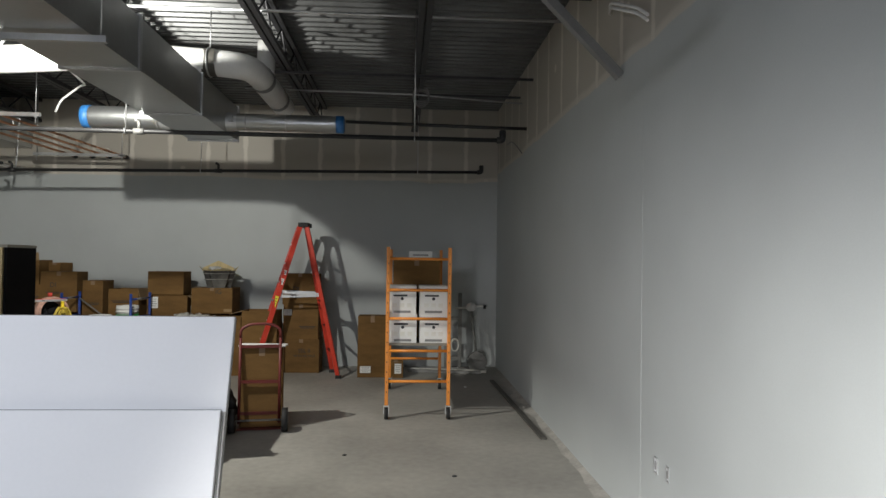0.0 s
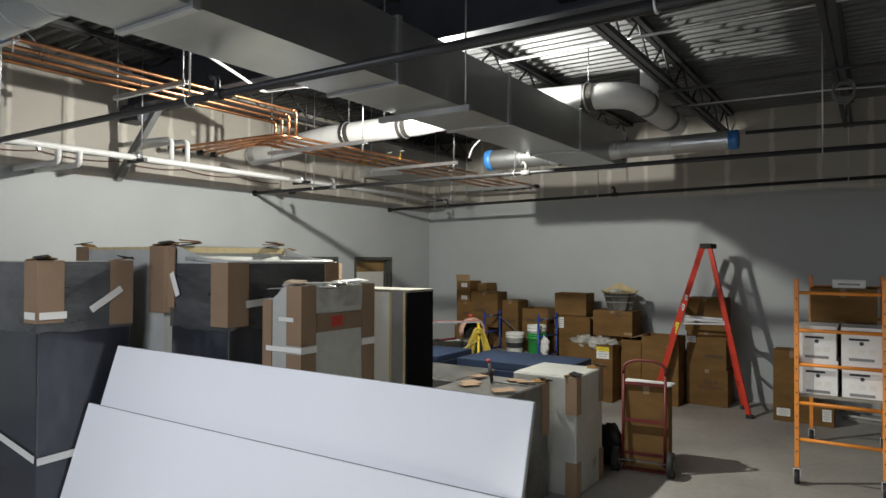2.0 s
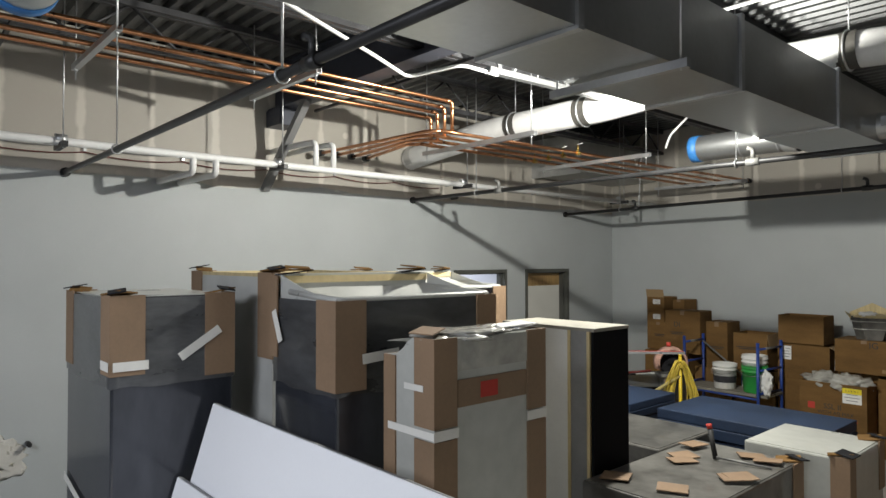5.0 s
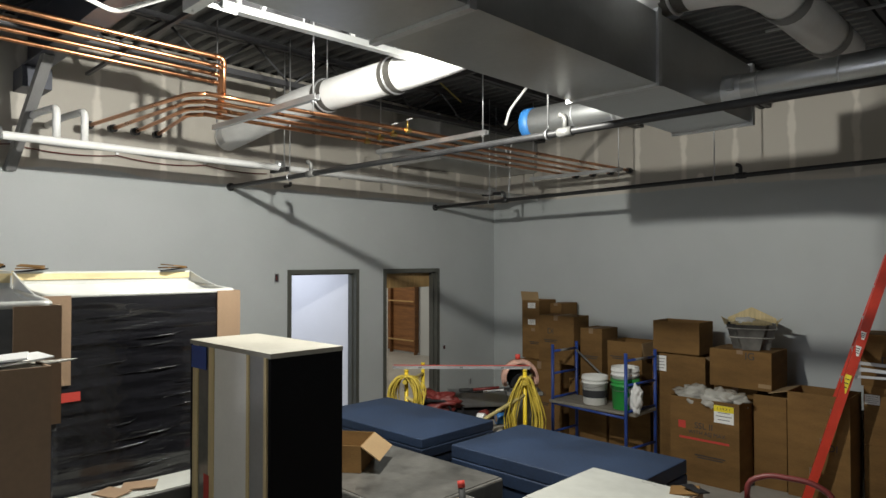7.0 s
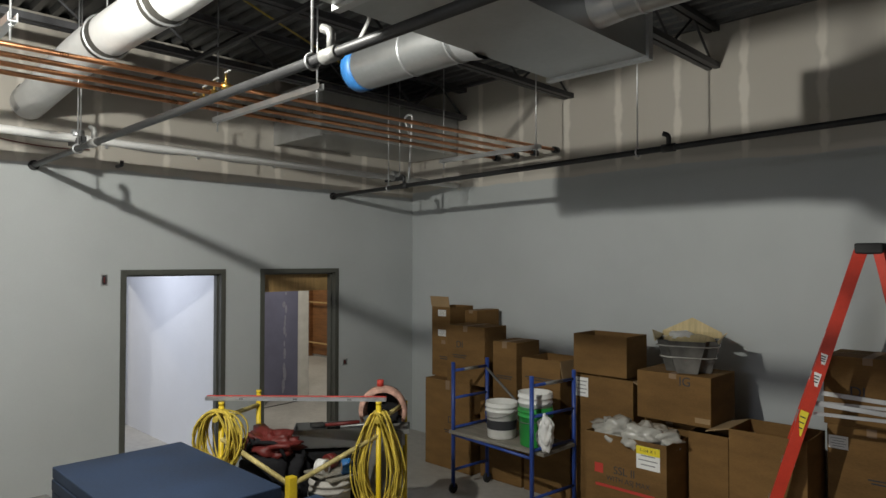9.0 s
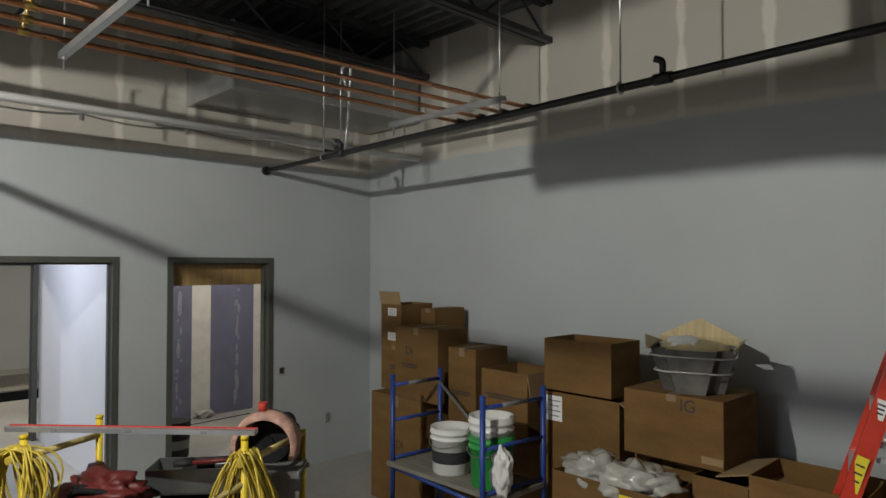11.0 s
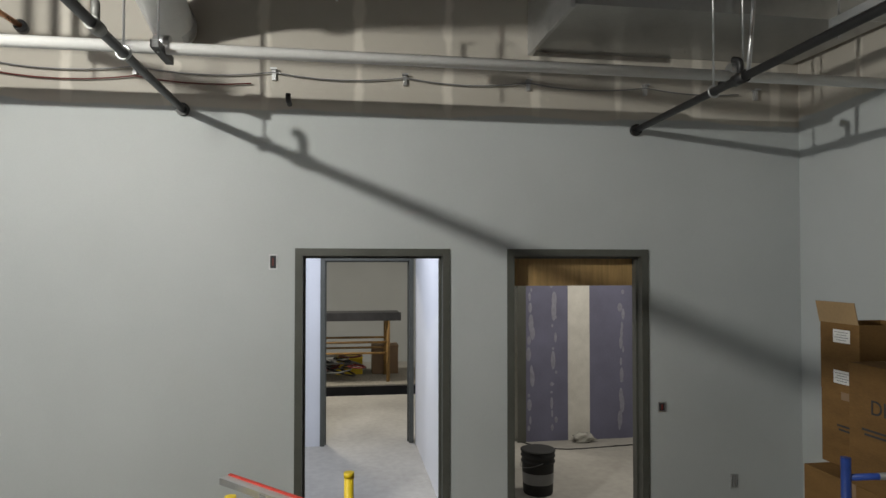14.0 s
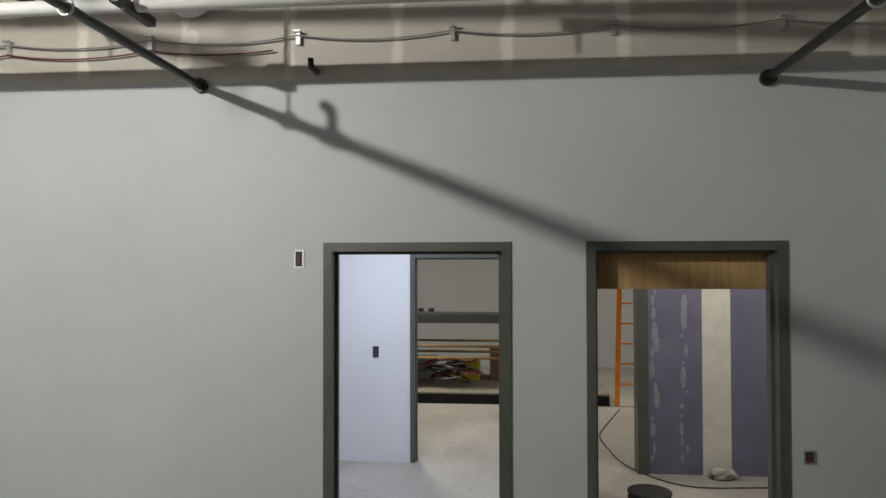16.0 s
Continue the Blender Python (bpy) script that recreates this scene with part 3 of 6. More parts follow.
# low voltage cables on clips
for k, (dz, mat, nm, y1) in enumerate(((0.0, M_GREYBOX, "grey_cable", NY - 0.1), (-0.06, M_DRED, "red_cable", 7.2))):
    bm = bmesh.new()
    clips = [SY + 0.3 + 0.86 * j for j in range(20)]
    pts = []
    for a, b in zip(clips, clips[1:]):
        for u in range(6):
            y = a + (b - a) * u / 6
            if y < y1:
                pts.append((WX + 0.03, y, 3.27 + dz - 0.035 * 4 * (u / 6) * (1 - u / 6)))
    tagged(part("wall_" + nm, tube(pts, 0.005, 6), mat), "thin " + nm.replace("_", " ") + " sagging between clips on the wall", "cable")
for j in range(6, 20):
    y = SY + 0.3 + 0.86 * j
    if y < NY - 0.1:
        bm = box(WX, WX + 0.03, y - 0.012, y + 0.012, 3.22, 3.29)
        add_box(bm, WX, WX + 0.055, y - 0.02, y + 0.02, 3.285, 3.295)
        tagged(part("cable_clip", bm, M_GALVL), "small galvanised cable clip on the wall", "clip", "cable clips")
tagged(part("pipe_stub", tube([(WX, 7.30, 3.07), (WX + 0.12, 7.30, 3.07), (WX + 0.12, 7.30, 3.11)], 0.017, 10, True, 0.03), M_BLACKP), "short black pipe stub on the wall", "pipe")

# metal duct box high on the west wall
wdct = thing("wall_duct", "galvanised duct section against the wall high up", "duct")
bm = box(WX + 0.005, -6.0, 8.95, NY - 0.05, 3.50, 4.0)
part("body", bm, M_GALV, wdct)
part("flange", box(WX + 0.005, -5.98, 8.92, 8.947, 3.47, 4.03), M_GALVL, wdct)

# conduits, flex and cables in the roof space
tagged(part("bent_conduit", tube([(-3.9, 1.5, 3.90), (-4.05, 3.3, 3.86), (-4.26, 4.22, 3.72), (-4.41, 4.62, 3.68), (-3.99, 4.80, 3.72), (-3.95, 5.15, 3.70)], 0.014, 8, True, 0.08), M_WPIPE), "white bent electrical conduit under the deck", "conduit")
ch = thing("cable_channel", "galvanised strut channel with loops of white cable", "channel")
part("channel", bar((-3.95, 5.05, 3.72), (-3.87, 6.62, 3.72), 0.06, 0.045), M_GALV, ch)
for y, dx in ((5.15, -0.25), (5.3, 0.3), (6.0, -0.3), (6.15, 0.25), (6.5, 0.35)):
    part("stay", bar((-3.92, y, 3.74), (-3.92 + dx, y + 0.1, DECK - 0.005), 0.03, 0.02), M_GALVL, ch)
part("rod", tube([(-3.92, 5.6, 3.72), (-3.92, 5.6, DECK)], 0.006, 6), M_GALVL, ch)
bm = bmesh.new()
rnd = random.Random(7)
for k in range(5):
    c = Vector((-3.72 + rnd.uniform(-0.03, 0.03), 6.5 + rnd.uniform(-0.05, 0.05), 3.93))
    r = rnd.uniform(0.06, 0.1)
    add_tube(bm, [c + Vector((r * math.cos(a), r * 0.9 * math.sin(a), 0.012 * k)) for a in [j * math.pi / 8 for j in range(17)]], 0.005, 5, False)
part("cable_loops", bm, M_WPIPE, ch)
tagged(part("yellow_cable", tube([(-3.3, 5.2, 4.1), (-3.9, 6.2, 3.98), (-4.7, 7.4, 4.02), (-5.6, 8.9, 4.1)], 0.008, 6, True, 0.3), M_CORD), "thin yellow cable strung under the deck", "cable")
tagged(part("white_cable", tube([(-4.0, 7.75, 3.42), (-3.95, 7.75, 3.55), (-3.7, 7.7, 3.72), (-3.6, 7.6, 3.70), (-3.75, 7.5, 3.85), (-3.7, 7.6, 3.93)], 0.012, 8, True, 0.05), M_WPIPE), "short white cable whip hanging by a strut", "cable")
tagged(part("flex_conduit", tube([(-5.55, 9.72, 2.99), (-5.55, 9.75, 3.3), (-5.56, 9.78, 3.62), (-5.50, 9.74, 3.74), (-5.62, 9.72, 3.72), (-5.58, 9.78, 3.50)], 0.012, 8, True, 0.06), M_GALVL), "loop of metal flex conduit hanging from the struts", "conduit")
tagged(part("roof_conduit", tube([(-2.0, 8.3, 3.90), (0.1, 8.3, 3.88), (1.5, 8.3, 3.80)], 0.011, 8, True, 0.1), M_GALVL), "thin galvanised conduit across the roof space", "conduit")
tagged(part("roof_conduit", tube([(-2.6, 6.0, 4.02), (1.5, 6.0, 4.02)], 0.014, 8), M_GALVL), "thin galvanised conduit across the roof space", "conduit")
bm = bmesh.new()
for k in range(4):
    c = Vector((0.2, 8.2, 3.80 + 0.02 * k))
    add_tube(bm, [c + Vector((0.1 * math.cos(a), 0.02 * math.sin(3 * a + k), 0.1 * math.sin(a))) for a in [j * math.pi / 9 for j in range(19)]], 0.007, 6, False)
tagged(part("cable_coil", bm, M_GREYBOX), "grey coiled cable hanging from a joist", "cable")
for dz in (0.0, 0.035):
    tagged(part("wall_cable", tube([(EX - 0.01, 4.95, 3.70 + dz), (EX - 0.07, 4.75, 3.67 + dz), (EX - 0.09, 4.45, 3.54 + dz), (EX - 0.06, 4.2, 3.42 + dz), (EX - 0.04, 4.08, 3.33 + dz)], 0.011, 8, True, 0.08), M_WPIPE), "white cable end bent out of the wall", "cable", "wall cables")
tagged(part("wall_cable", tube([(EX - 0.01, 9.9, 3.56), (EX - 0.05, 9.3, 3.50), (EX - 0.07, 8.8, 3.36), (EX - 0.05, 8.45, 3.19)], 0.008, 6, True, 0.2), M_GREYBOX), "thin grey cable end hanging out of the wall", "cable", "wall cables")

# the work lamp beside the duct
wl = thing("work_lamp", "bare bulb work lamp hung on a cord beside the duct", "lamp")
part("cord", tube([(LAMP[0], LAMP[1], LAMP[2] + 0.2), (LAMP[0], LAMP[1], DECK)], 0.005, 6), M_CORD, wl)
part("socket", tube([(LAMP[0], LAMP[1], LAMP[2] + 0.09), (LAMP[0], LAMP[1], LAMP[2] + 0.2)], 0.022, 12), M_RUBBER, wl)

# ---- small wall fittings ----


def wall_box(y, z, w, h, label, wall="w", plate=M_INK, wires=M_DRED):
    ob = thing("wall_box", label, "electrical box", group="electrical boxes")
    if wall == "w":
        f = lambda d0, d1, a, b, c, e: box(WX + d0, WX + d1, y + a, y + b, z + c, z + e)
    else:
        f = lambda d0, d1, a, b, c, e: box(EX - d1, EX - d0, y + a, y + b, z + c, z + e)
    bm = f(0.0, 0.006, -w / 2, -w / 2 + 0.008, -h / 2, h / 2)
    for q in ((w / 2 - 0.008, w / 2, -h / 2, h / 2), (-w / 2 + 0.008, w / 2 - 0.008, -h / 2, -h / 2 + 0.008), (-w / 2 + 0.008, w / 2 - 0.008, h / 2 - 0.008, h / 2)):
        bb = f(0.0, 0.006, *q)
        me = bpy.data.meshes.new("tmp")
        bb.to_mesh(me)
        bb.free()
        bm.from_mesh(me)
    part("rim", bm, M_GALVL, ob)
    part("opening", f(0.0, 0.002, -w / 2 + 0.009, w / 2 - 0.009, -h / 2 + 0.009, h / 2 - 0.009), plate, ob)
    part("wire_ends", f(0.002, 0.008, -0.006, 0.004, -h / 4, h / 4), wires, ob)


wall_box(7.20, 2.03, 0.055, 0.10, "empty switch box with wire ends in the wall")
wall_box(5.33, 0.92, 0.06, 0.10, "uncovered outlet box in the wall")
wall_box(9.90, 1.0, 0.06, 0.07, "open outlet box with loose wires in the wall")
wall_box(10.45, 0.45, 0.055, 0.10, "covered low outlet box in the wall", "w", M_GREYBOX, M_GREYBOX)
wall_box(3.98, 0.53, 0.06, 0.10, "pale outlet box in the wall near the floor", "e", M_WHITE, M_GREYBOX)
wall_box(3.80, 0.53, 0.04, 0.09, "pale outlet box in the wall near the floor", "e", M_WHITE, M_GREYBOX)
tagged(part("switch_box", box(-9.858, -9.85, 7.02, 7.08, 1.05, 1.16), M_INK), "dark open switch box in the side room wall", "electrical box")

# ---- cartons, crates and panels ----


def slab(parent, name, x0, x1, y0, y1, z0, z1, mat, bevel=0.0, label=""):
    return part(name, box(x0, x1, y0, y1, z0, z1, bevel), mat, parent, label)


def side(w, d, face, u, z):
    """Pose of a flat label on the south ('s') or east ('e') face of a box of width w and depth d, upright."""
    if face == "s":
        return pose(u, -d / 2 - 0.0015, z, 90, 0, 0)
    return pose(w / 2 + 0.0015, u, z, 90, 0, 90)


def sticker(parent, w, d, face, u, z, sw, sh, mat, name="sticker", label=""):
    bm = box(-sw / 2, sw / 2, -sh / 2, sh / 2, -0.0005, 0.001)
    ob = part(name, bm, mat, parent, label)
    ob.matrix_basis = side(w, d, face, u, z)
    return ob


def carton(x0, x1, y0, y1, z0, z1, label, opened=False, rz=0.0, marks=(), group="cardboard boxes", flaps=(1, 1, 1, 1)):
    w, d, h = x1 - x0, y1 - y0, z1 - z0
    ob = thing("cardboard_box", label, "box", ((x0 + x1) / 2, (y0 + y1) / 2, z0), rz, group)
    t = 0.006
    if opened:
        for q in ((-w / 2, w / 2, -d / 2, -d / 2 + t), (-w / 2, w / 2, d / 2 - t, d / 2), (-w / 2, -w / 2 + t, -d / 2 + t, d / 2 - t), (w / 2 - t, w / 2, -d / 2 + t, d / 2 - t)):
            part("side_panel", box(*q, 0, h), M_CARD, ob)
        part("bottom_panel", box(-w / 2 + t, w / 2 - t, -d / 2 + t, d / 2 - t, 0, t), M_CARD, ob)
        fl = min(w, d) * 0.42
        for k, on in enumerate(flaps):
            if not on:
                continue
            bm = box(-(w if k < 2 else d) / 2, (w if k < 2 else d) / 2, 0, fl, -t, 0)
            f = part("flap", bm, M_CARDD, ob)
            lean = (-38, 200, 25, -60)[k] if on == 1 else on
            spot = ((0, d / 2, h), (0, -d / 2, h), (w / 2, 0, h), (-w / 2, 0, h))[k]
            f.matrix_basis = Matrix.Translation(spot) @ pose(0, 0, 0, 0, 0, (0, 180, -90, 90)[k]) @ pose(0, 0, 0, -lean if k != 1 else (-60 if on == 1 else on), 0, 0)
    else:
        part("body", box(-w / 2, w / 2, -d / 2, d / 2, 0, h, 0.005), M_CARD, ob)
        part("tape", box(-0.03, 0.03, -d / 2 - 0.0012, d / 2 + 0.0012, h * 0.9, h + 0.0012), M_CARDL, ob, "brown parcel tape over the seam")
        part("flap_seam", box(-w / 2 + 0.004, w / 2 - 0.004, -0.002, 0.002, h, h + 0.0008), M_CARDD, ob)
    for mk in marks:
        kind = mk[0]
        if kind == "text":
            _, body, face, u, z, size, mat = mk
            text_part(body, size, mat, ob, side(w, d, face, u, z))
        elif kind == "bars":
            _, face, u, z, bw, n, mat = mk
            for k in range(n):
                sticker(ob, w, d, face, u, z - k * 0.022, bw * (1 - 0.15 * (k % 2)), 0.010, mat, "printed_line")
        else:
            _, face, u, z, sw, sh, mat = mk
            lb = sticker(ob, w, d, face, u, z, sw, sh, mat, "label")
            lb.matrix_basis = lb.matrix_basis @ pose(0, 0, 0.0035 if mat is M_LABELY else 0.0014 if mat is M_PAPER else 0)
            if mat is M_PAPER:
                for k in range(4):
                    m2 = sticker(ob, w, d, face, u, z + sh * (0.3 - 0.2 * k), sw * (0.8 - 0.2 * (k % 2)), sh * 0.045, M_GREYBOX, "printed_line")
                    m2.matrix_basis = m2.matrix_basis @ pose(0, 0, 0.0026)
    return ob


DI = lambda u, z: (("text", "DI", "s", u, z, 0.10, M_INK), ("bars", "s", u, z - 0.11, 0.2, 2, M_INK))
carton(-5.73, -5.05, 10.15, 10.75, 0, 0.93, "large brown cardboard box at the bottom of a stack", marks=DI(0.05, 0.52))
carton(-5.40, -4.87, 10.15, 10.50, 0.93, 1.53, "brown cardboard box printed with two letters", marks=DI(-0.08, 0.40))
carton(-5.78, -5.42, 10.30, 10.72, 0.93, 1.33, "brown cardboard box in a stack by the wall", marks=(("bars", "s", 0.02, 0.22, 0.16, 2, M_INK),))
carton(-5.78, -5.50, 10.30, 10.68, 1.33, 1.70, "small open cardboard box with white labels on top", True, marks=(("label", "s", 0.02, 0.30, 0.12, 0.07, M_PAPER), ("label", "s", 0.02, 0.08, 0.12, 0.07, M_PAPER)), flaps=(0, 78, 0, 0))
carton(-5.48, -5.30, 10.52, 10.90, 1.33, 1.66, "cardboard box with a dark printed band", marks=(("bars", "s", 0.0, 0.12, 0.14, 2, M_INK),))
carton(-5.40, -5.10, 10.52, 10.90, 0.93, 1.33, "brown cardboard box in the middle of a stack")
carton(-4.99, -4.46, 10.22, 10.80, 0, 0.76, "brown cardboard box under smaller boxes", marks=(("bars", "s", 0.1, 0.5, 0.2, 3, M_REDINK),))
carton(-4.82, -4.52, 10.22, 10.60, 0.76, 1.40, "tall narrow brown cardboard box", marks=(("bars", "s", 0.0, 0.3, 0.2, 2, M_INK),))
carton(-4.43, -3.90, 10.22, 10.75, 0, 0.80, "brown cardboard box with a blue product label", marks=(("label", "s", -0.1, 0.66, 0.14, 0.16, M_TAPEB), ("label", "s", -0.1, 0.60, 0.12, 0.10, M_PAPER)))
carton(-4.42, -3.98, 10.18, 10.60, 0.80, 1.28, "open cardboard box with a raised dark flap", True, marks=(("bars", "s", 0.0, 0.3, 0.36, 2, M_INK),), flaps=(0, 0, 80, 0))
carton(-3.86, -3.26, 10.20, 10.70, 0, 0.76, "brown cardboard box under other boxes")
carton(-3.86, -3.26, 10.20, 10.66, 0.76, 1.19, "cardboard box with a white barcode label", True, marks=(("label", "s", -0.2, 0.32, 0.13, 0.17, M_PAPER), ("label", "e", 0.0, 0.2, 0.14, 0.14, M_PAPER)), flaps=(0, 0, 30, 0))
carton(-3.86, -3.33, 10.22, 10.58, 1.20, 1.55, "open empty cardboard box on top of the pile", True, flaps=(0, 0, 0, 0))
carton(-3.20, -2.76, 10.28, 10.80, 0, 0.92, "brown cardboard box behind a bigger one")
carton(-3.18, -2.57, 10.12, 10.60, 0.925, 1.31, "brown cardboard box printed upside down", marks=(("text", "IG", "s", 0.1, 0.33, 0.10, M_INK), ("label", "s", 0.24, 0.05, 0.12, 0.04, M_CARDD)))
carton(-2.72, -2.42, 10.06, 10.55, 0, 0.90, "tall narrow cardboard box in shade", True, marks=(("label", "e", 0.0, 0.4, 0.1, 0.12, M_PAPER),), flaps=(0, 0, 20, 0))
carton(-2.40, -1.88, 10.02, 10.45, 0, 0.98, "large open cardboard box on the floor", True, marks=(("text", "DI", "s", 0.12, 0.5, 0.09, M_INK),), flaps=(0, 0, 0, 15))
carton(-1.84, -1.28, 10.34, 10.80, 0, 0.52, "printed cardboard box at the bottom of a stack", marks=(("text", "SSL II", "s", 0.05, 0.34, 0.085, M_INK), ("text", "WITH ASJ MAX", "s", 0.05, 0.26, 0.05, M_INK)))
carton(-1.84, -1.30, 10.34, 10.80, 0.52, 1.06, "cardboard box patched with white paper and clear tape", marks=(("label", "s", -0.2, 0.42, 0.12, 0.09, M_PAPER), ("bars", "s", 0.1, 0.2, 0.25, 2, M_INK)))
carton(-1.86, -1.32, 10.34, 10.80, 1.06, 1.54, "brown cardboard box printed with two letters", marks=DI(-0.06, 0.24))
carton(-0.66, -0.22, 9.95, 10.30, 0, 0.92, "tall cardboard box standing on the floor", marks=(("label", "s", -0.1, 0.12, 0.16, 0.10, M_PAPER),))
carton(-0.19, 0.03, 9.92, 10.20, 0, 0.26, "small cardboard box with a white sheet on it", marks=(("label", "s", 0.03, 0.14, 0.1, 0.15, M_PAPER),))

big = carton(-3.43, -2.74, 9.73, 10.10, 0, 0.84, "large printed cardboard box filled with plastic film", True, flaps=(0, 0, 0, 0), marks=(
    ("text", "SSL II", "s", 0.0, 0.57, 0.085, M_INK), ("text", "WITH ASJ MAX", "s", 0.03, 0.50, 0.055, M_INK), ("label", "s", 0.0, 0.435, 0.5, 0.022, M_REDINK), ("bars", "s", 0.06, 0.28, 0.3, 2, M_INK),
    ("label", "s", -0.22, 0.565, 0.075, 0.075, M_REDINK), ("label", "s", 0.20, 0.72, 0.19, 0.17, M_PAPER), ("label", "s", 0.20, 0.775, 0.19, 0.06, M_LABELY)))
text_part("1-1/4 X 1", 0.035, M_INK, big, side(0.69, 0.37, "s", 0.20, 0.775) @ pose(0, 0, 0.0055))
rnd = random.Random(11)


def crumple(cx, cy, cz, sx, sy, sz, seed, level=4, rough=0.25):
    bm = bmesh.new()
    bmesh.ops.create_icosphere(bm, subdivisions=level, radius=1)
    off = Vector((seed * 3.7, seed * 1.3, 0))
    for v in bm.verts:
        k = 1 + rough * (noise.noise(v.co * 2.2 + off) + 0.5 * abs(noise.noise(v.co * 5 + off)))
        v.co = Vector((cx + v.co.x * sx * k, cy + v.co.y * sy * k, cz + v.co.z * sz * k))
    for f in bm.faces:
        f.smooth = True
    return bm


film = thing("plastic_film", "crumpled clear plastic film bulging out of a box", "packaging")
for k, (x, y, s) in enumerate(((-3.24, 9.92, 0.17), (-3.0, 9.90, 0.16), (-2.88, 9.94, 0.13))):
    part("film_bulge", crumple(x, y, 0.83, s * 1.1, s * 0.95, s * 0.62, k + 1, 4, 0.5), M_FILM, film)

# taped tub with a pale lid of board, on a box
tub = thing("packing_tub", "dark taped square tub with pale board flaps standing on a box", "tub", (-2.83, 10.33, 1.312), 18)
bm = bmesh.new()
r0 = [bm.verts.new((x * 0.17, y * 0.15, 0.0)) for x, y in ((-1, -1), (1, -1), (1, 1), (-1, 1))]
r1 = [bm.verts.new((x * 0.235, y * 0.21, 0.26)) for x, y in ((-1, -1), (1, -1), (1, 1), (-1, 1))]
bm.faces.new(r0[::-1])
for k in range(4):
    bm.faces.new((r0[k], r0[(k + 1) % 4], r1[(k + 1) % 4], r1[k]))
bmesh.ops.bevel(bm, geom=[e for e in bm.edges if abs(e.verts[0].co.z - e.verts[1].co.z) > 0.1], offset=0.09, segments=5, affect="EDGES")
part("body", bm, M_GREYWRAP, tub)
for k, zz in enumerate((0.13, 0.22)):
    part("tape_band", tube([((0.178 + zz * 0.25) * x, (0.16 + zz * 0.22) * y, zz) for x, y in ((-1, -0.7), (-0.7, -1), (0.7, -1), (1, -0.7), (1, 0.7), (0.7, 1), (-0.7, 1), (-1, 0.7), (-1, -0.7))], 0.006, 6, False), M_FILM, tub)
rim = [Vector(p) for p in ((-0.24, -0.215, 0.255), (0.24, -0.215, 0.255), (0.24, 0.215, 0.255), (-0.24, 0.215, 0.255))]
for k, hgt in ((1, 0.07), (2, 0.16), (3, 0.07)):
    p, q = rim[k], rim[(k + 1) % 4]
    mid = (p + q) / 2
    out = Vector((mid.x, mid.y, 0)).normalized() * 0.05
    bm = bmesh.new()
    f = bm.faces.new([bm.verts.new(v) for v in (p, q, q * 0.97 + Vector((0, 0, hgt * 0.35)), mid + out + Vector((0, 0, hgt)), p * 0.97 + Vector((0, 0, hgt * 0.35)))])
    r = bmesh.ops.extrude_face_region(bm, geom=[f])
    for v in r["geom"]:
        if isinstance(v, bmesh.types.BMVert):
            v.co -= out * 0.12
    bmesh.ops.recalc_face_normals(bm, faces=bm.faces)
    part("board_flap", bm, M_PINE, tub, "pale board flap")
part("lining", crumple(0, 0.02, 0.245, 0.2, 0.17, 0.06, 8, 3, 0.1), M_PINE, tub, "pale board lining")
part("packing", crumple(-0.05, -0.03, 0.285, 0.09, 0.08, 0.04, 6, 3, 0.5), M_PAPER, tub)


def guard(x, y, sx, sy, z0, z1, w=0.2):
    """L-shaped cardboard corner guard outside the corner (x, y)."""
    t = 0.008
    bm = box(min(x - sx * w, x + sx * t), max(x - sx * w, x + sx * t), min(y, y + sy * t), max(y, y + sy * t), z0, z1)
    add_box(bm, min(x, x + sx * t), max(x, x + sx * t), min(y - sy * w, y), max(y - sy * w, y), z0, z1)
    return bm


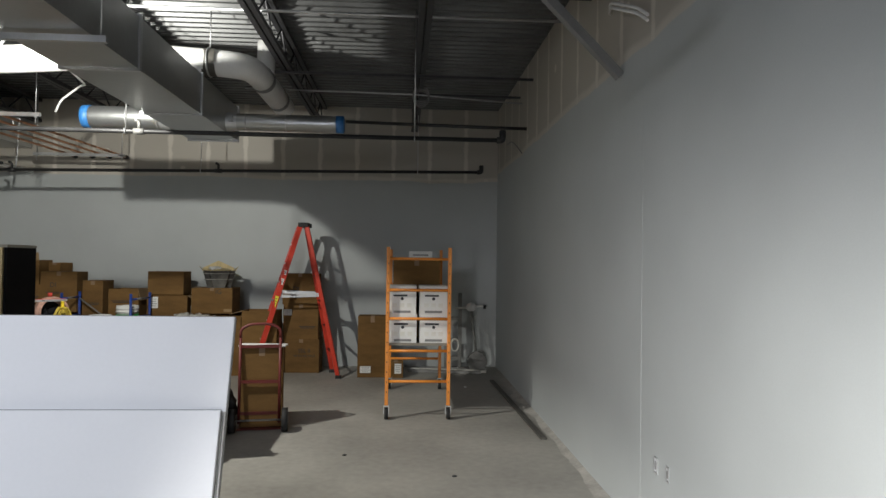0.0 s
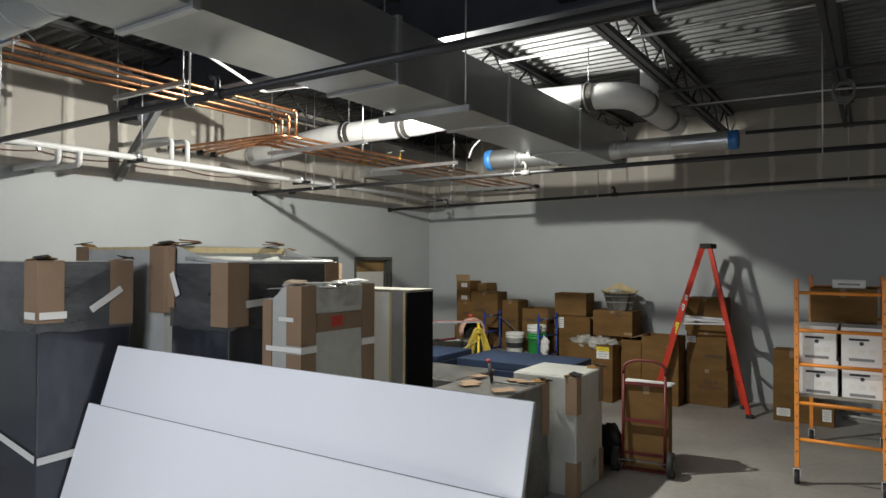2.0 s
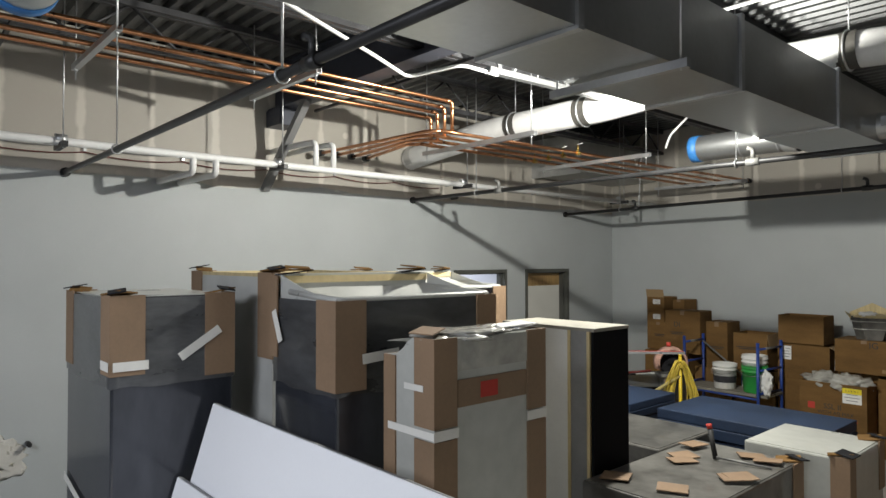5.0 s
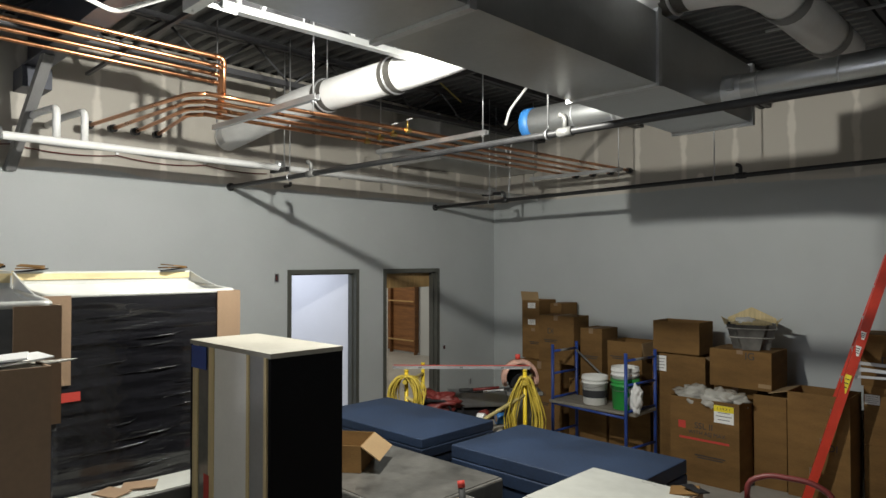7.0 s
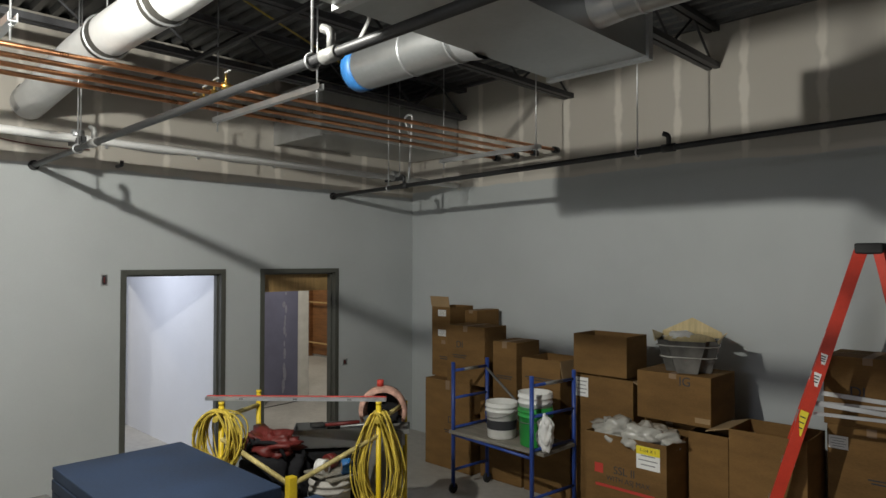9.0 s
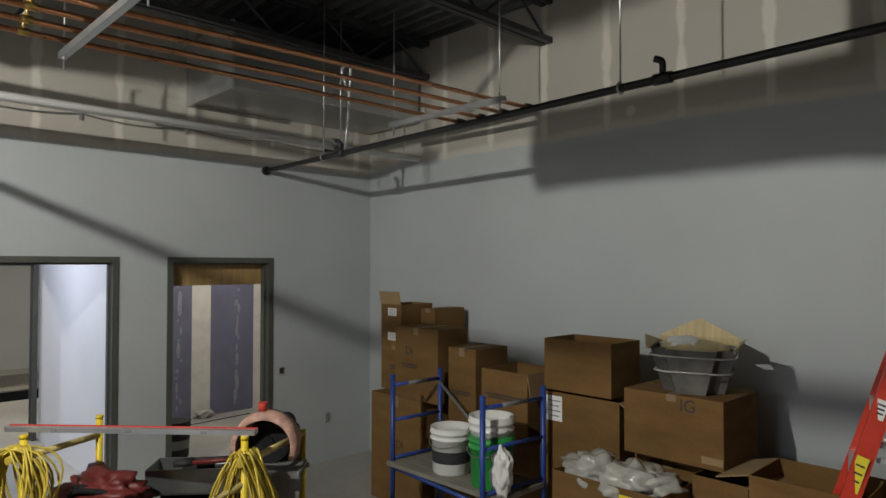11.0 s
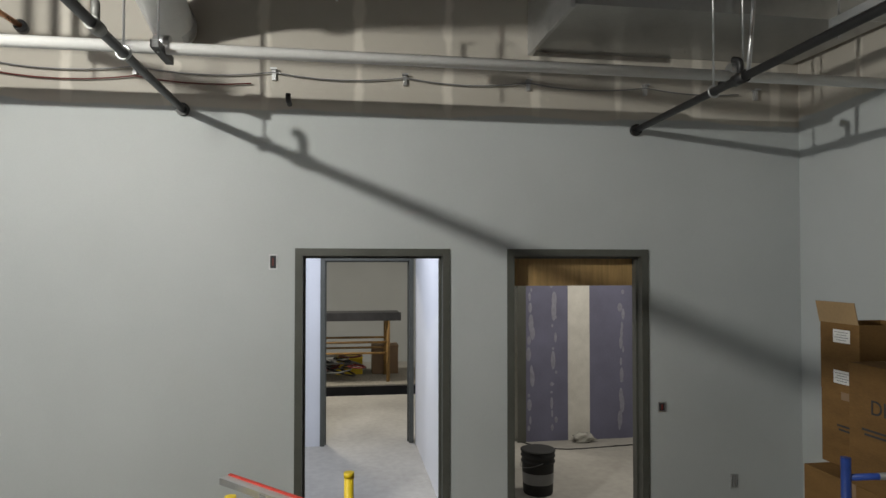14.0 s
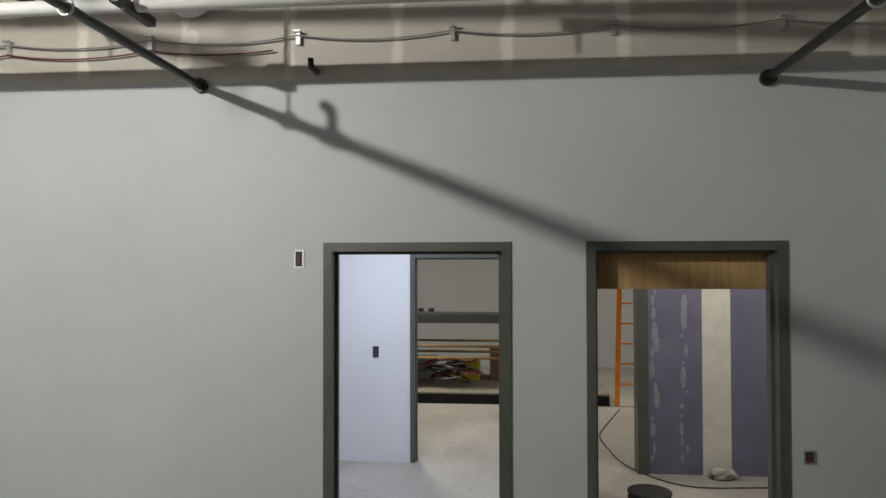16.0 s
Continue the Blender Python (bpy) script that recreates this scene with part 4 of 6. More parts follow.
def crate(name, label, x0, x1, y0, y1, h, mat, guards, rz=0.0, open_top=False, tapes=(), rim=M_PINE, gz=0.55, category="crate", gw=0.15):
    w, d = x1 - x0, y1 - y0
    ob = thing(name, label, category, ((x0 + x1) / 2, (y0 + y1) / 2, 0), rz)
    if open_top:
        t = 0.03
        for q in ((-w / 2, w / 2, -d / 2, -d / 2 + t), (-w / 2, w / 2, d / 2 - t, d / 2), (-w / 2, -w / 2 + t, -d / 2 + t, d / 2 - t), (w / 2 - t, w / 2, -d / 2 + t, d / 2 - t)):
            part("side_panel", box(q[0], q[1], q[2], q[3], 0, h - 0.02), mat, ob)
        bm = box(-w / 2, w / 2, -d / 2, -d / 2 + 0.05, h - 0.02, h)
        add_box(bm, -w / 2, w / 2, d / 2 - 0.05, d / 2, h - 0.02, h)
        add_box(bm, -w / 2, -w / 2 + 0.05, -d / 2 + 0.05, d / 2 - 0.05, h - 0.02, h)
        add_box(bm, w / 2 - 0.05, w / 2, -d / 2 + 0.05, d / 2 - 0.05, h - 0.02, h)
        part("top_rim", bm, rim, ob, "pale wood rim")
        part("bottom", box(-w / 2 + t, w / 2 - t, -d / 2 + t, d / 2 - t, 0.1, 0.12), mat, ob)
    else:
        bm = box(-w / 2, w / 2, -d / 2, d / 2, 0, h, 0.012)
        part("wrapped_body", bm, mat, ob)
        part("film_top" if h < 1.01 else "wrapped_top", box(-w / 2 + 0.015, w / 2 - 0.015, -d / 2 + 0.015, d / 2 - 0.015, h, h + 0.004), mat if h < 1.01 else M_WHITEWRAP, ob, "dusty film over the top")
    for sx, sy, a, b in guards:
        part("corner_guard", guard(sx * w / 2, sy * d / 2, sx, sy, a, b, gw), M_CARDL, ob, "brown cardboard corner guard")
        f = part("folded_card", box(-0.07, 0.07, -0.05, 0.05, 0, 0.008, 0.0), M_CARD, ob)
        f.matrix_basis = pose(sx * (w / 2 - 0.06), sy * (d / 2 - 0.05), h + 0.012, 7 * sy, -8 * sx, 20 * sx)
        f = part("folded_card", box(-0.05, 0.06, -0.04, 0.04, 0, 0.006), M_BAG, ob)
        f.matrix_basis = pose(sx * (w / 2 - 0.02), sy * (d / 2 - 0.03), h + 0.028, -9 * sy, 6 * sx, -15 * sx)
    for face, u, z, ln, ang in tapes:
        tp = part("tape_strip", box(-ln / 2, ln / 2, -0.022, 0.022, 0, 0.0015), M_TAPEW, ob, "white tape strip")
        m = pose(u, -d / 2 - 0.011, z, 90, 0, 0) if face == "s" else pose(w / 2 + 0.011, u, z, 90, 0, 90)
        tp.matrix_basis = m @ pose(0, 0, 0, 0, 0, ang)
    return ob


def film_band(parent, w, d, z0, z1, mat, rows=14, amp=0.003, freq=14):
    """Stretch film wound round the top of a crate, slightly wavy."""
    bm = bmesh.new()
    e, seg = 0.003 + 0.5 * amp, 48
    rings = []
    for j in range(rows + 1):
        z = z0 + (z1 - z0) * j / rows
        ring = []
        for k in range(seg):
            u = 4 * k / seg
            f, v = int(u), (u - int(u)) * 2 - 1
            x, y = ((v, -1), (1, v), (-v, 1), (-1, -v))[f]
            o = e + amp * noise.noise(Vector((x * 2.5, y * 2.5, z * freq + 0.8 * y)))
            ring.append(bm.verts.new((x * (w / 2 + o), y * (d / 2 + o), z + (0.02 * noise.noise(Vector((x * 2, y * 2, 5))) if j == 0 else 0))))
        rings.append(ring)
    for p, q in zip(rings, rings[1:]):
        for k in range(seg):
            bm.faces.new((p[k], p[(k + 1) % seg], q[(k + 1) % seg], q[k])).smooth = True
    return part("film_band", bm, mat, parent, "stretch film wound round the top")


def wrapped_counter(label, x0, x1, y0, y1, h, hb, mat, band, guards, tapes=()):
    """A counter packed upright: dark body, white film rim in front, a pale wood rail on the raised back, film sloping between."""
    w, d = x1 - x0, y1 - y0
    ob = thing("wrapped_counter", label, "crate", ((x0 + x1) / 2, (y0 + y1) / 2, 0), group="wrapped counters")
    part("wrapped_body", box(-w / 2, w / 2, -d / 2, d / 2, 0, h - 0.17, 0.012), mat, ob)
    for q in ((w / 2 - 0.03, w / 2, -d / 2 + 0.03, d / 2 - 0.03), (-w / 2, w / 2, -d / 2, -d / 2 + 0.03), (-w / 2, w / 2, d / 2 - 0.03, d / 2), (-w / 2, -w / 2 + 0.03, -d / 2 + 0.03, d / 2 - 0.03)):
        part("side_panel", box(*q, h - 0.168, h - 0.012), mat, ob)
    if band is M_SHINY:
        film_band(ob, w, d, h - 1.0, h - 0.012, band, 90, 0.008, 30)
    else:
        film_band(ob, w, d, h - 0.42, h - 0.012, band)
    part("front_rim", tube([(-w / 2 + 0.14, -d / 2 + 0.012, h + 0.02), (w / 2 - 0.012, -d / 2 + 0.012, h - 0.004), (w / 2 - 0.012, d / 2 - 0.012, h - 0.004), (-w / 2 + 0.14, d / 2 - 0.012, h + 0.02)], 0.016, 8, True, 0.04), M_SHEET, ob, "white film rim")
    # white film sagging from the rail to the front
    bm = bmesh.new()
    grid = []
    for i in range(13):
        u = i / 12
        row = []
        for j in range(17):
            v = j / 16
            sag = 0.13 * math.sin(math.pi * min(1, u * 1.1 + 0.02)) * math.sin(math.pi * v) ** 0.5
            z = hb - 0.06 + (h - hb + 0.045) * u - sag + 0.012 * noise.noise(Vector((u * 4, v * 5, x0)))
            row.append(bm.verts.new((-w / 2 + 0.05 + (w - 0.08) * u, -d / 2 + 0.02 + (d - 0.04) * v, z)))
        grid.append(row)
    for p, q in zip(grid, grid[1:]):
        for j in range(16):
            bm.faces.new((p[j], q[j], q[j + 1], p[j + 1])).smooth = True
    bmesh.ops.recalc_face_normals(bm, faces=bm.faces)
    part("film_lining", bm, M_SHEET, ob, "white film sagging inside the top")
    part("back_rail", box(-w / 2 + 0.01, -w / 2 + 0.056, -d / 2 + 0.02, d / 2 - 0.02, hb - 0.042, hb - 0.006), M_PINE, ob, "pale wood rail")
    part("rail_film", box(-w / 2 - 0.03, -w / 2 + 0.053, -d / 2 + 0.015, d / 2 - 0.015, hb - 0.006, hb + 0.004), M_SHEET, ob)
    part("back_panel", box(-w / 2 + 0.003, -w / 2 + 0.05, -d / 2 + 0.02, d / 2 - 0.02, h - 0.012, hb - 0.043), M_SHEET, ob)
    for sy in (-1, 1):
        bm = bmesh.new()
        top = [(-w / 2 + 0.05 + (w - 0.06) * k / 8, hb + (h - hb) * (1 - (1 - k / 8) ** 1.6)) for k in range(9)]
        lo = [bm.verts.new((x, sy * (d / 2 - 0.006), h - 0.014)) for x, z in top]
        hi = [bm.verts.new((x, sy * (d / 2 - 0.006), max(z, h - 0.010))) for x, z in top]
        for k in range(8):
            bm.faces.new((lo[k], lo[k + 1], hi[k + 1], hi[k]))
        r = bmesh.ops.extrude_face_region(bm, geom=list(bm.faces))
        for v in r["geom"]:
            if isinstance(v, bmesh.types.BMVert):
                v.co.y -= sy * 0.006
        bmesh.ops.recalc_face_normals(bm, faces=bm.faces)
        part("sloping_film", bm, M_SHEET, ob, "white film sloping from the rail to the rim")
    for sx, sy, a, b, gw in guards:
        part("corner_guard", guard(sx * w / 2 + 0.008 * sx, sy * d / 2 + 0.008 * sy, sx, sy, a, b, gw), M_CARDL, ob, "brown cardboard corner guard")
    for sy, u in ((-1, 0.0), (1, -0.03)):
        for k in range(3):
            f = part("folded_card", box(-0.05, 0.05, -0.08 + 0.012 * k, 0.08 - 0.01 * k, 0, 0.007), M_CARD if k else M_BAG, ob)
            f.matrix_basis = pose(-w / 2 + 0.03 + 0.012 * k, sy * (d / 2 - 0.09) + u, hb + 0.006 + 0.013 * k, 6 - 5 * k, -4 + 4 * k, 12 * k * sy)
    for face, u, z, ln, ang in tapes:
        tp = part("tape_strip", box(-ln / 2, ln / 2, -0.022, 0.022, 0, 0.0015), M_TAPEW, ob, "white tape strip")
        m = pose(u, -d / 2 - 0.018, z, 90, 0, 0) if face == "s" else pose(w / 2 + 0.018, u, z, 90, 0, 90)
        tp.matrix_basis = m @ pose(0, 0, 0, 0, 0, ang)
    return ob


# tall dark crate beside the boards
cr = crate("wrapped_crate", "tall dark crate wrapped in plastic film with cardboard corners", -4.58, -3.72, 2.31, 2.90, 2.07, M_DARKW,
      ((1, -1, 1.70, 2.08), (1, 1, 1.66, 2.08), (-1, -1, 1.68, 2.08)), tapes=(("e", -0.21, 1.745, 0.16, 0), ("s", 0.36, 1.745, 0.13, 0), ("e", 0.12, 1.83, 0.24, 33), ("e", 0.0, 0.89, 0.59, 2), ("s", 0.0, 0.97, 0.88, -10)))
film_band(cr, 0.86, 0.59, 1.64, 2.066, M_FILMBAND)
# large dark counter in film
wrapped_counter("large dark counter in black film with cardboard corners", -3.35, -2.79, 2.95, 3.89, 2.075, 2.175, M_DARKW, M_FILMBAND,
      ((1, -1, 1.68, 2.07, 0.15), (1, 1, 1.68, 2.07, 0.13), (-1, -1, 1.78, 2.17, 0.06)), tapes=(("s", -0.22, 1.93, 0.16, -65), ("e", -0.25, 1.82, 0.2, 4)))
# tall open frame crate behind
crate("open_crate", "tall pale wood crate with open top and film", -4.73, -3.61, 3.07, 3.95, 2.175, M_SHEET,
      ((1, -1, 1.72, 2.18), (-1, -1, 1.75, 2.18)), open_top=True, gw=0.16)
# black shiny film counter on a low plinth crate
cr = wrapped_counter("black film wrapped counter with glossy folds", -4.49, -3.86, 4.12, 5.11, 2.05, 2.155, M_SHINY, M_SHINY,
      ((1, 1, 1.72, 2.05, 0.13), (1, -1, 1.62, 2.05, 0.13)), tapes=(("e", 0.36, 1.72, 0.2, 15),))
part("red_label", box(0.332, 0.334, -0.42, -0.33, 1.54, 1.585), M_REDINK, cr, "red label")
for k in range(14):
    r = random.Random(k + 90)
    zz, yy, ln = 1.95 - 0.062 * k + r.uniform(-0.02, 0.02), r.uniform(-0.25, 0.3), r.uniform(0.06, 0.2)
    part("film_fold", tube([(0.322, yy - ln, zz - 0.008), (0.3265, yy, zz), (0.3245, yy + ln * 0.5, zz + 0.004), (0.321, yy + ln, zz + 0.02)], [0.001, 0.0035, 0.0025, 0.001], 6), M_SHINY, cr)
pl = crate("low_crate", "low grey film wrapped crate beside the black counter", -3.83, -3.58, 4.12, 5.16, 1.09, M_GREYWRAP, ())
for k, (y, rz) in enumerate(((-0.25, 20), (-0.12, 60), (0.33, 15))):
    f = part("card_scrap", box(-0.08, 0.08, -0.05, 0.05, 0, 0.006), M_CARDL, pl, "loose folded card")
    f.matrix_basis = pose(-0.01, y, 1.098 + 0.006 * k, 3, -2, rz)
# smaller crate with red label, top hollowed to the back
c = thing("labelled_crate", "white wrapped crate with cardboard corners and a red label", "crate", (-2.485, 3.425, 0), 0)
prof = [(-0.155, 0.0), (0.155, 0.0), (0.155, 1.93), (0.02, 1.93), (-0.01, 1.915), (-0.04, 1.885), (-0.08, 1.86), (-0.155, 1.85)]
bm = bmesh.new()
fs = [[bm.verts.new((x, y, z)) for x, z in prof] for y in (-0.325, 0.325)]
bm.faces.new(fs[0])
bm.faces.new(fs[1][::-1])
for k in range(len(prof)):
    bm.faces.new((fs[0][k], fs[1][k], fs[1][(k + 1) % len(prof)], fs[0][(k + 1) % len(prof)]))
bmesh.ops.recalc_face_normals(bm, faces=bm.faces)
part("wrapped_body", bm, M_WHITEWRAP, c)
for sy in (-1, 1):
    for z0, z1 in ((1.585, 1.936), (0.9, 1.535)):
        part("corner_guard", guard(0.155, sy * 0.325, 1, sy, z0, z1, 0.115), M_CARDL, c, "brown cardboard corner guard")
    part("corner_guard", guard(-0.155, sy * 0.325, -1, sy, 1.2, 1.85, 0.07), M_CARDL, c, "brown cardboard corner guard")
slab(c, "card_band", 0.155, 0.161, -0.205, 0.205, 1.655, 1.765, M_CARDL, label="brown cardboard band")
slab(c, "red_label", 0.162, 0.164, -0.08, 0.02, 1.68, 1.745, M_REDINK, label="red warning label")
for y, z in ((-0.325, 1.56), (0.325, 1.56)):
    slab(c, "tape_strip", 0.164, 0.166, y - 0.01 if y < 0 else y - 0.12, y + 0.12 if y < 0 else y + 0.008, z - 0.02, z + 0.02, M_TAPEW, label="white tape strip")
slab(c, "tape_strip", -0.13, 0.165, -0.336, -0.334, 1.545, 1.575, M_TAPEW, label="white tape strip")
slab(c, "tape_strip", -0.02, 0.10, -0.337, -0.335, 1.725, 1.75, M_TAPEW, label="white tape strip")
part("film_top", crumple(0.02, 0.0, 1.915, 0.13, 0.30, 0.035, 9, 5, 0.7), M_FILM, c, "crumpled clear film over the top")
slab(c, "film_skirt", 0.156, 0.159, -0.21, 0.21, 1.80, 1.925, M_FILM, label="clear film hanging from the top")
for k, (y, rz) in enumerate(((0.27, 10), (0.22, -15), (-0.28, 30))):
    f = part("folded_card", box(-0.05, 0.05, -0.08, 0.08, 0, 0.005), M_PAPER if k < 2 else M_CARDL, c)
    f.matrix_basis = pose(0.06, y, 1.945 + 0.006 * k, 4, 3, rz)

# shelf unit, black sides, open to the south
sh = thing("shelf_unit", "black sided shelf unit with white back, standing in packing", "shelf unit", (-3.05, 4.815, 0))
w, d, h = 0.72, 0.355, 1.835
part("side_panel", box(w / 2 - 0.02, w / 2, -d / 2, d / 2, 0, h - 0.012), M_BLACKB, sh, "black side panel")
part("side_panel", box(-w / 2, -w / 2 + 0.02, -d / 2, d / 2, 0, h - 0.012), M_BLACKB, sh, "black side panel")
part("top_panel", box(-w / 2 - 0.004, w / 2 + 0.004, -d / 2 - 0.004, d / 2, h - 0.012, h + 0.008), M_CREAM, sh, "dusty cream film covered top")
part("back_panel", box(-w / 2 + 0.02, w / 2 - 0.02, d / 2 - 0.02, d / 2, 0, h - 0.012), M_WHITE, sh, "white back panel")
part("front_panel", box(-0.12, 0.17, -d / 2, -d / 2 + 0.02, 0, h - 0.012), M_PAPER, sh, "white front panel under film")
for a, b in ((-0.33, -0.28), (-0.17, -0.12), (0.17, 0.19), (0.31, 0.33)):
    part("edge_strip", box(a, b, -d / 2 - 0.004, -d / 2 + 0.02, 0, h - 0.012), M_PINE, sh, "pale wood edge")
part("dark_panel", box(0.19, 0.31, -d / 2 + 0.002, -d / 2 + 0.02, 0, h - 0.012), M_GREYBOX, sh, "dark grey panel")
part("dark_panel", box(-0.28, -0.17, -d / 2 + 0.002, -d / 2 + 0.02, 0, h - 0.012), M_GREYWRAP, sh, "grey panel under film")
part("red_tag", box(-0.21, -0.16, -d / 2 - 0.006, -d / 2 - 0.0045, 1.1, 1.24), M_REDINK, sh, "red tag")
part("blue_tape", box(-0.34, -0.19, -d / 2 - 0.0065, -d / 2 - 0.0045, h - 0.12, h - 0.015), M_BLUES, sh, "blue tape")

# low crates
lc = crate("low_crate", "low grey crate under plastic film with cardboard corners", -2.68, -1.98, 4.50, 5.78, 1.0, M_GREYWRAP,
           ((1, 1, 0.55, 1.01), (1, -1, 0.45, 1.01)), gw=0.14)
rnd = random.Random(3)
for k in range(9):
    f = part("card_scrap", box(-0.08, 0.08, -0.06, 0.06, 0, 0.006), M_CARDL, lc, "loose folded card")
    f.matrix_basis = pose(rnd.uniform(-0.26, 0.26), rnd.uniform(-0.5, 0.58), 1.012 + 0.006 * (k % 3), rnd.uniform(-5, 5), rnd.uniform(-5, 5), rnd.uniform(0, 90))
part("handle_bar", tube([(0.0, 0.25, 1.03), (0.3, 0.32, 1.015)], 0.008, 8), M_DUST, lc)
sq = thing("squeegee_handle", "black tool handle with red tip on a crate", "tool", (-2.35, 5.42, 1.01))
part("grip", tube([(0, 0, 0.0), (-0.05, 0.03, 0.17)], 0.016, 10), M_RUBBER, sq)
part("tip", tube([(-0.05, 0.03, 0.17), (-0.06, 0.035, 0.20)], 0.017, 10), M_REDINK, sq)
wb = crate("white_crate", "white wrapped box with cardboard strips at its corners", -2.36, -1.74, 5.84, 6.50, 1.05, M_WHITEWRAP, ((1, -1, 0.72, 1.06), (1, 1, 0.75, 1.06)), gw=0.10)
for sy in (-1, 1):
    part("lower_guard", guard(0.31, sy * 0.33, 1, sy, 0.0, 0.3, 0.10), M_CARDL, wb)
crate("low_crate", "low grey film wrapped crate under an open box", -4.35, -2.70, 5.36, 6.12, 1.0, M_GREYWRAP, ())
carton(-3.70, -3.38, 5.47, 5.79, 1.006, 1.16, "small open cardboard box on a low crate", True, rz=36, flaps=(0, 0, 35, 0))
wbx = thing("white_flat_box", "flat white box with brown taped edges on a low crate", "box", (-4.06, 5.475, 1.006))
part("body", box(-0.25, 0.25, -0.105, 0.105, 0, 0.195, 0.004), M_WHITEWRAP, wbx)
part("lid", box(-0.254, 0.254, -0.109, 0.109, 0.196, 0.232, 0.004), M_CREAM, wbx, "cream lid")
part("edge_tape", box(-0.252, 0.2555, -0.1075, 0.1075, 0.182, 0.197), M_CARDL, wbx, "brown tape along the lid")
carton(-4.30, -3.85, 5.59, 5.74, 1.006, 1.225, "narrow brown cardboard box behind a white one")


def blue_stack(x0, x1, y0, y1, top, n, label):
    ob = thing("blue_panel_stack", label, "panels", ((x0 + x1) / 2, (y0 + y1) / 2, 0), group="panel stacks")
    w, d = x1 - x0, y1 - y0
    part("base_box", box(-w / 2 + 0.03, w / 2 - 0.03, -d / 2 + 0.03, d / 2 - 0.03, 0, 0.72, 0.006), M_CARD, ob, "brown cardboard base")
    z, t = 0.72, (top - 0.72) / n
    r = random.Random(n)
    for k in range(n):
        o = r.uniform(-0.012, 0.012)
        part("panel", box(-w / 2 + o, w / 2 + o, -d / 2 - o, d / 2 - o, z + 0.003, z + t, 0.006), M_BLUEP, ob)
        z += t


blue_stack(-3.24, -2.03, 6.56 - 0.30, 7.0, 1.05, 4, "stack of dark blue padded panels on a cardboard base")
blue_stack(-4.66, -3.47, 6.22, 6.95, 1.05, 5, "stack of dark blue padded panels on a cardboard base")

# leaning white boards
for k, (x0, x1, top, off, lab) in enumerate(((-3.64, -0.69, 1.60, 0.0, "large white foam board leaning on crates"), (-3.70, -0.70, 1.235, -0.045, "large white foam board leaning in front of another"))):
    b = thing("white_board", lab, "board", (0, 2.29 + off, 0), group="leaning boards")
    p = part("sheet", box(x0, x1, 0, 0.025, 0.008, top, 0.003), M_FOAM, b)
    p.matrix_basis = pose(0, 0, 0, -17.2, 0, 0)
    e = part("edge_strip", box(x1 + 0.0005, x1 + 0.003, 0.002, 0.023, 0.01, top - 0.003), M_GREYBOX, b, "grey cut edge")
    e.matrix_basis = pose(0, 0, 0, -17.2, 0, 0)
    e = part("top_edge", box(x0, x1, 0.006, 0.025, top + 0.0005, top + 0.003), M_GREYBOX, b, "grey cut edge")
    e.matrix_basis = pose(0, 0, 0, -17.2, 0, 0)

# ---- ladder, scaffolds, trolley ----
lad = thing("step_ladder", "tall red fibreglass step ladder standing open", "ladder")
T = Vector((-1.50, 10.14, 2.27))
feet = {"front": ((-2.20, 9.80, 0), (-2.33, 10.26, 0)), "rear": ((-0.93, 9.86, 0), (-1.08, 10.40, 0))}
for kind, (a, b) in feet.items():
    for k, f in enumerate((a, b)):
        top = T + Vector((-0.05 - 0.06 * k if kind == "front" else 0.05 - 0.06 * k, -0.15 if k == 0 else 0.15, 0))
        part("rail", bar(f, top, 0.03 if kind == "rear" else 0.035, 0.075 if kind == "front" else 0.06), M_RED, lad)
        part("foot", box(f[0] - 0.045, f[0] + 0.045, f[1] - 0.03, f[1] + 0.03, 0, 0.05, 0.006), M_RUBBER, lad)
    n = 7 if kind == "front" else 5
    for k in range(1, n + 1):
        u = k / (n + 1)
        p = Vector(a).lerp(T + Vector((-0.05 if kind == "front" else 0.05, -0.15, 0)), u)
        q = Vector(b).lerp(T + Vector((-0.11 if kind == "front" else -0.01, 0.15, 0)), u)
        part("step" if kind == "front" else "rear_brace", bar(p, q, 0.08 if kind == "front" else 0.03, 0.022), M_GALVL if kind == "front" else M_DRED, lad, "aluminium tread" if kind == "front" else "")
part("top_cap", box(T.x - 0.08, T.x + 0.08, T.y - 0.18, T.y + 0.18, T.z - 0.02, T.z + 0.05, 0.012), M_RUBBER, lad, "black moulded top cap")
for yy in (-1, 1):
    p = Vector(feet["front"][0 if yy < 0 else 1]).lerp(T, 0.55)
    q = Vector(feet["rear"][0 if yy < 0 else 1]).lerp(T, 0.55)
    p.y = q.y = T.y + yy * 0.20
    part("spreader", bar(p + Vector((0, 0, 0.02)), q, 0.012, 0.03), M_GALVL, lad, "aluminium spreader bar")
    part("spreader", bar(p + Vector((0, 0, -0.05)), q + Vector((0, 0, -0.03)), 0.010, 0.022), M_GALVL, lad, "aluminium spreader bar")
d = (T - Vector(feet["front"][0])).normalized()
ang = math.degrees(math.atan2(d.x, d.z))
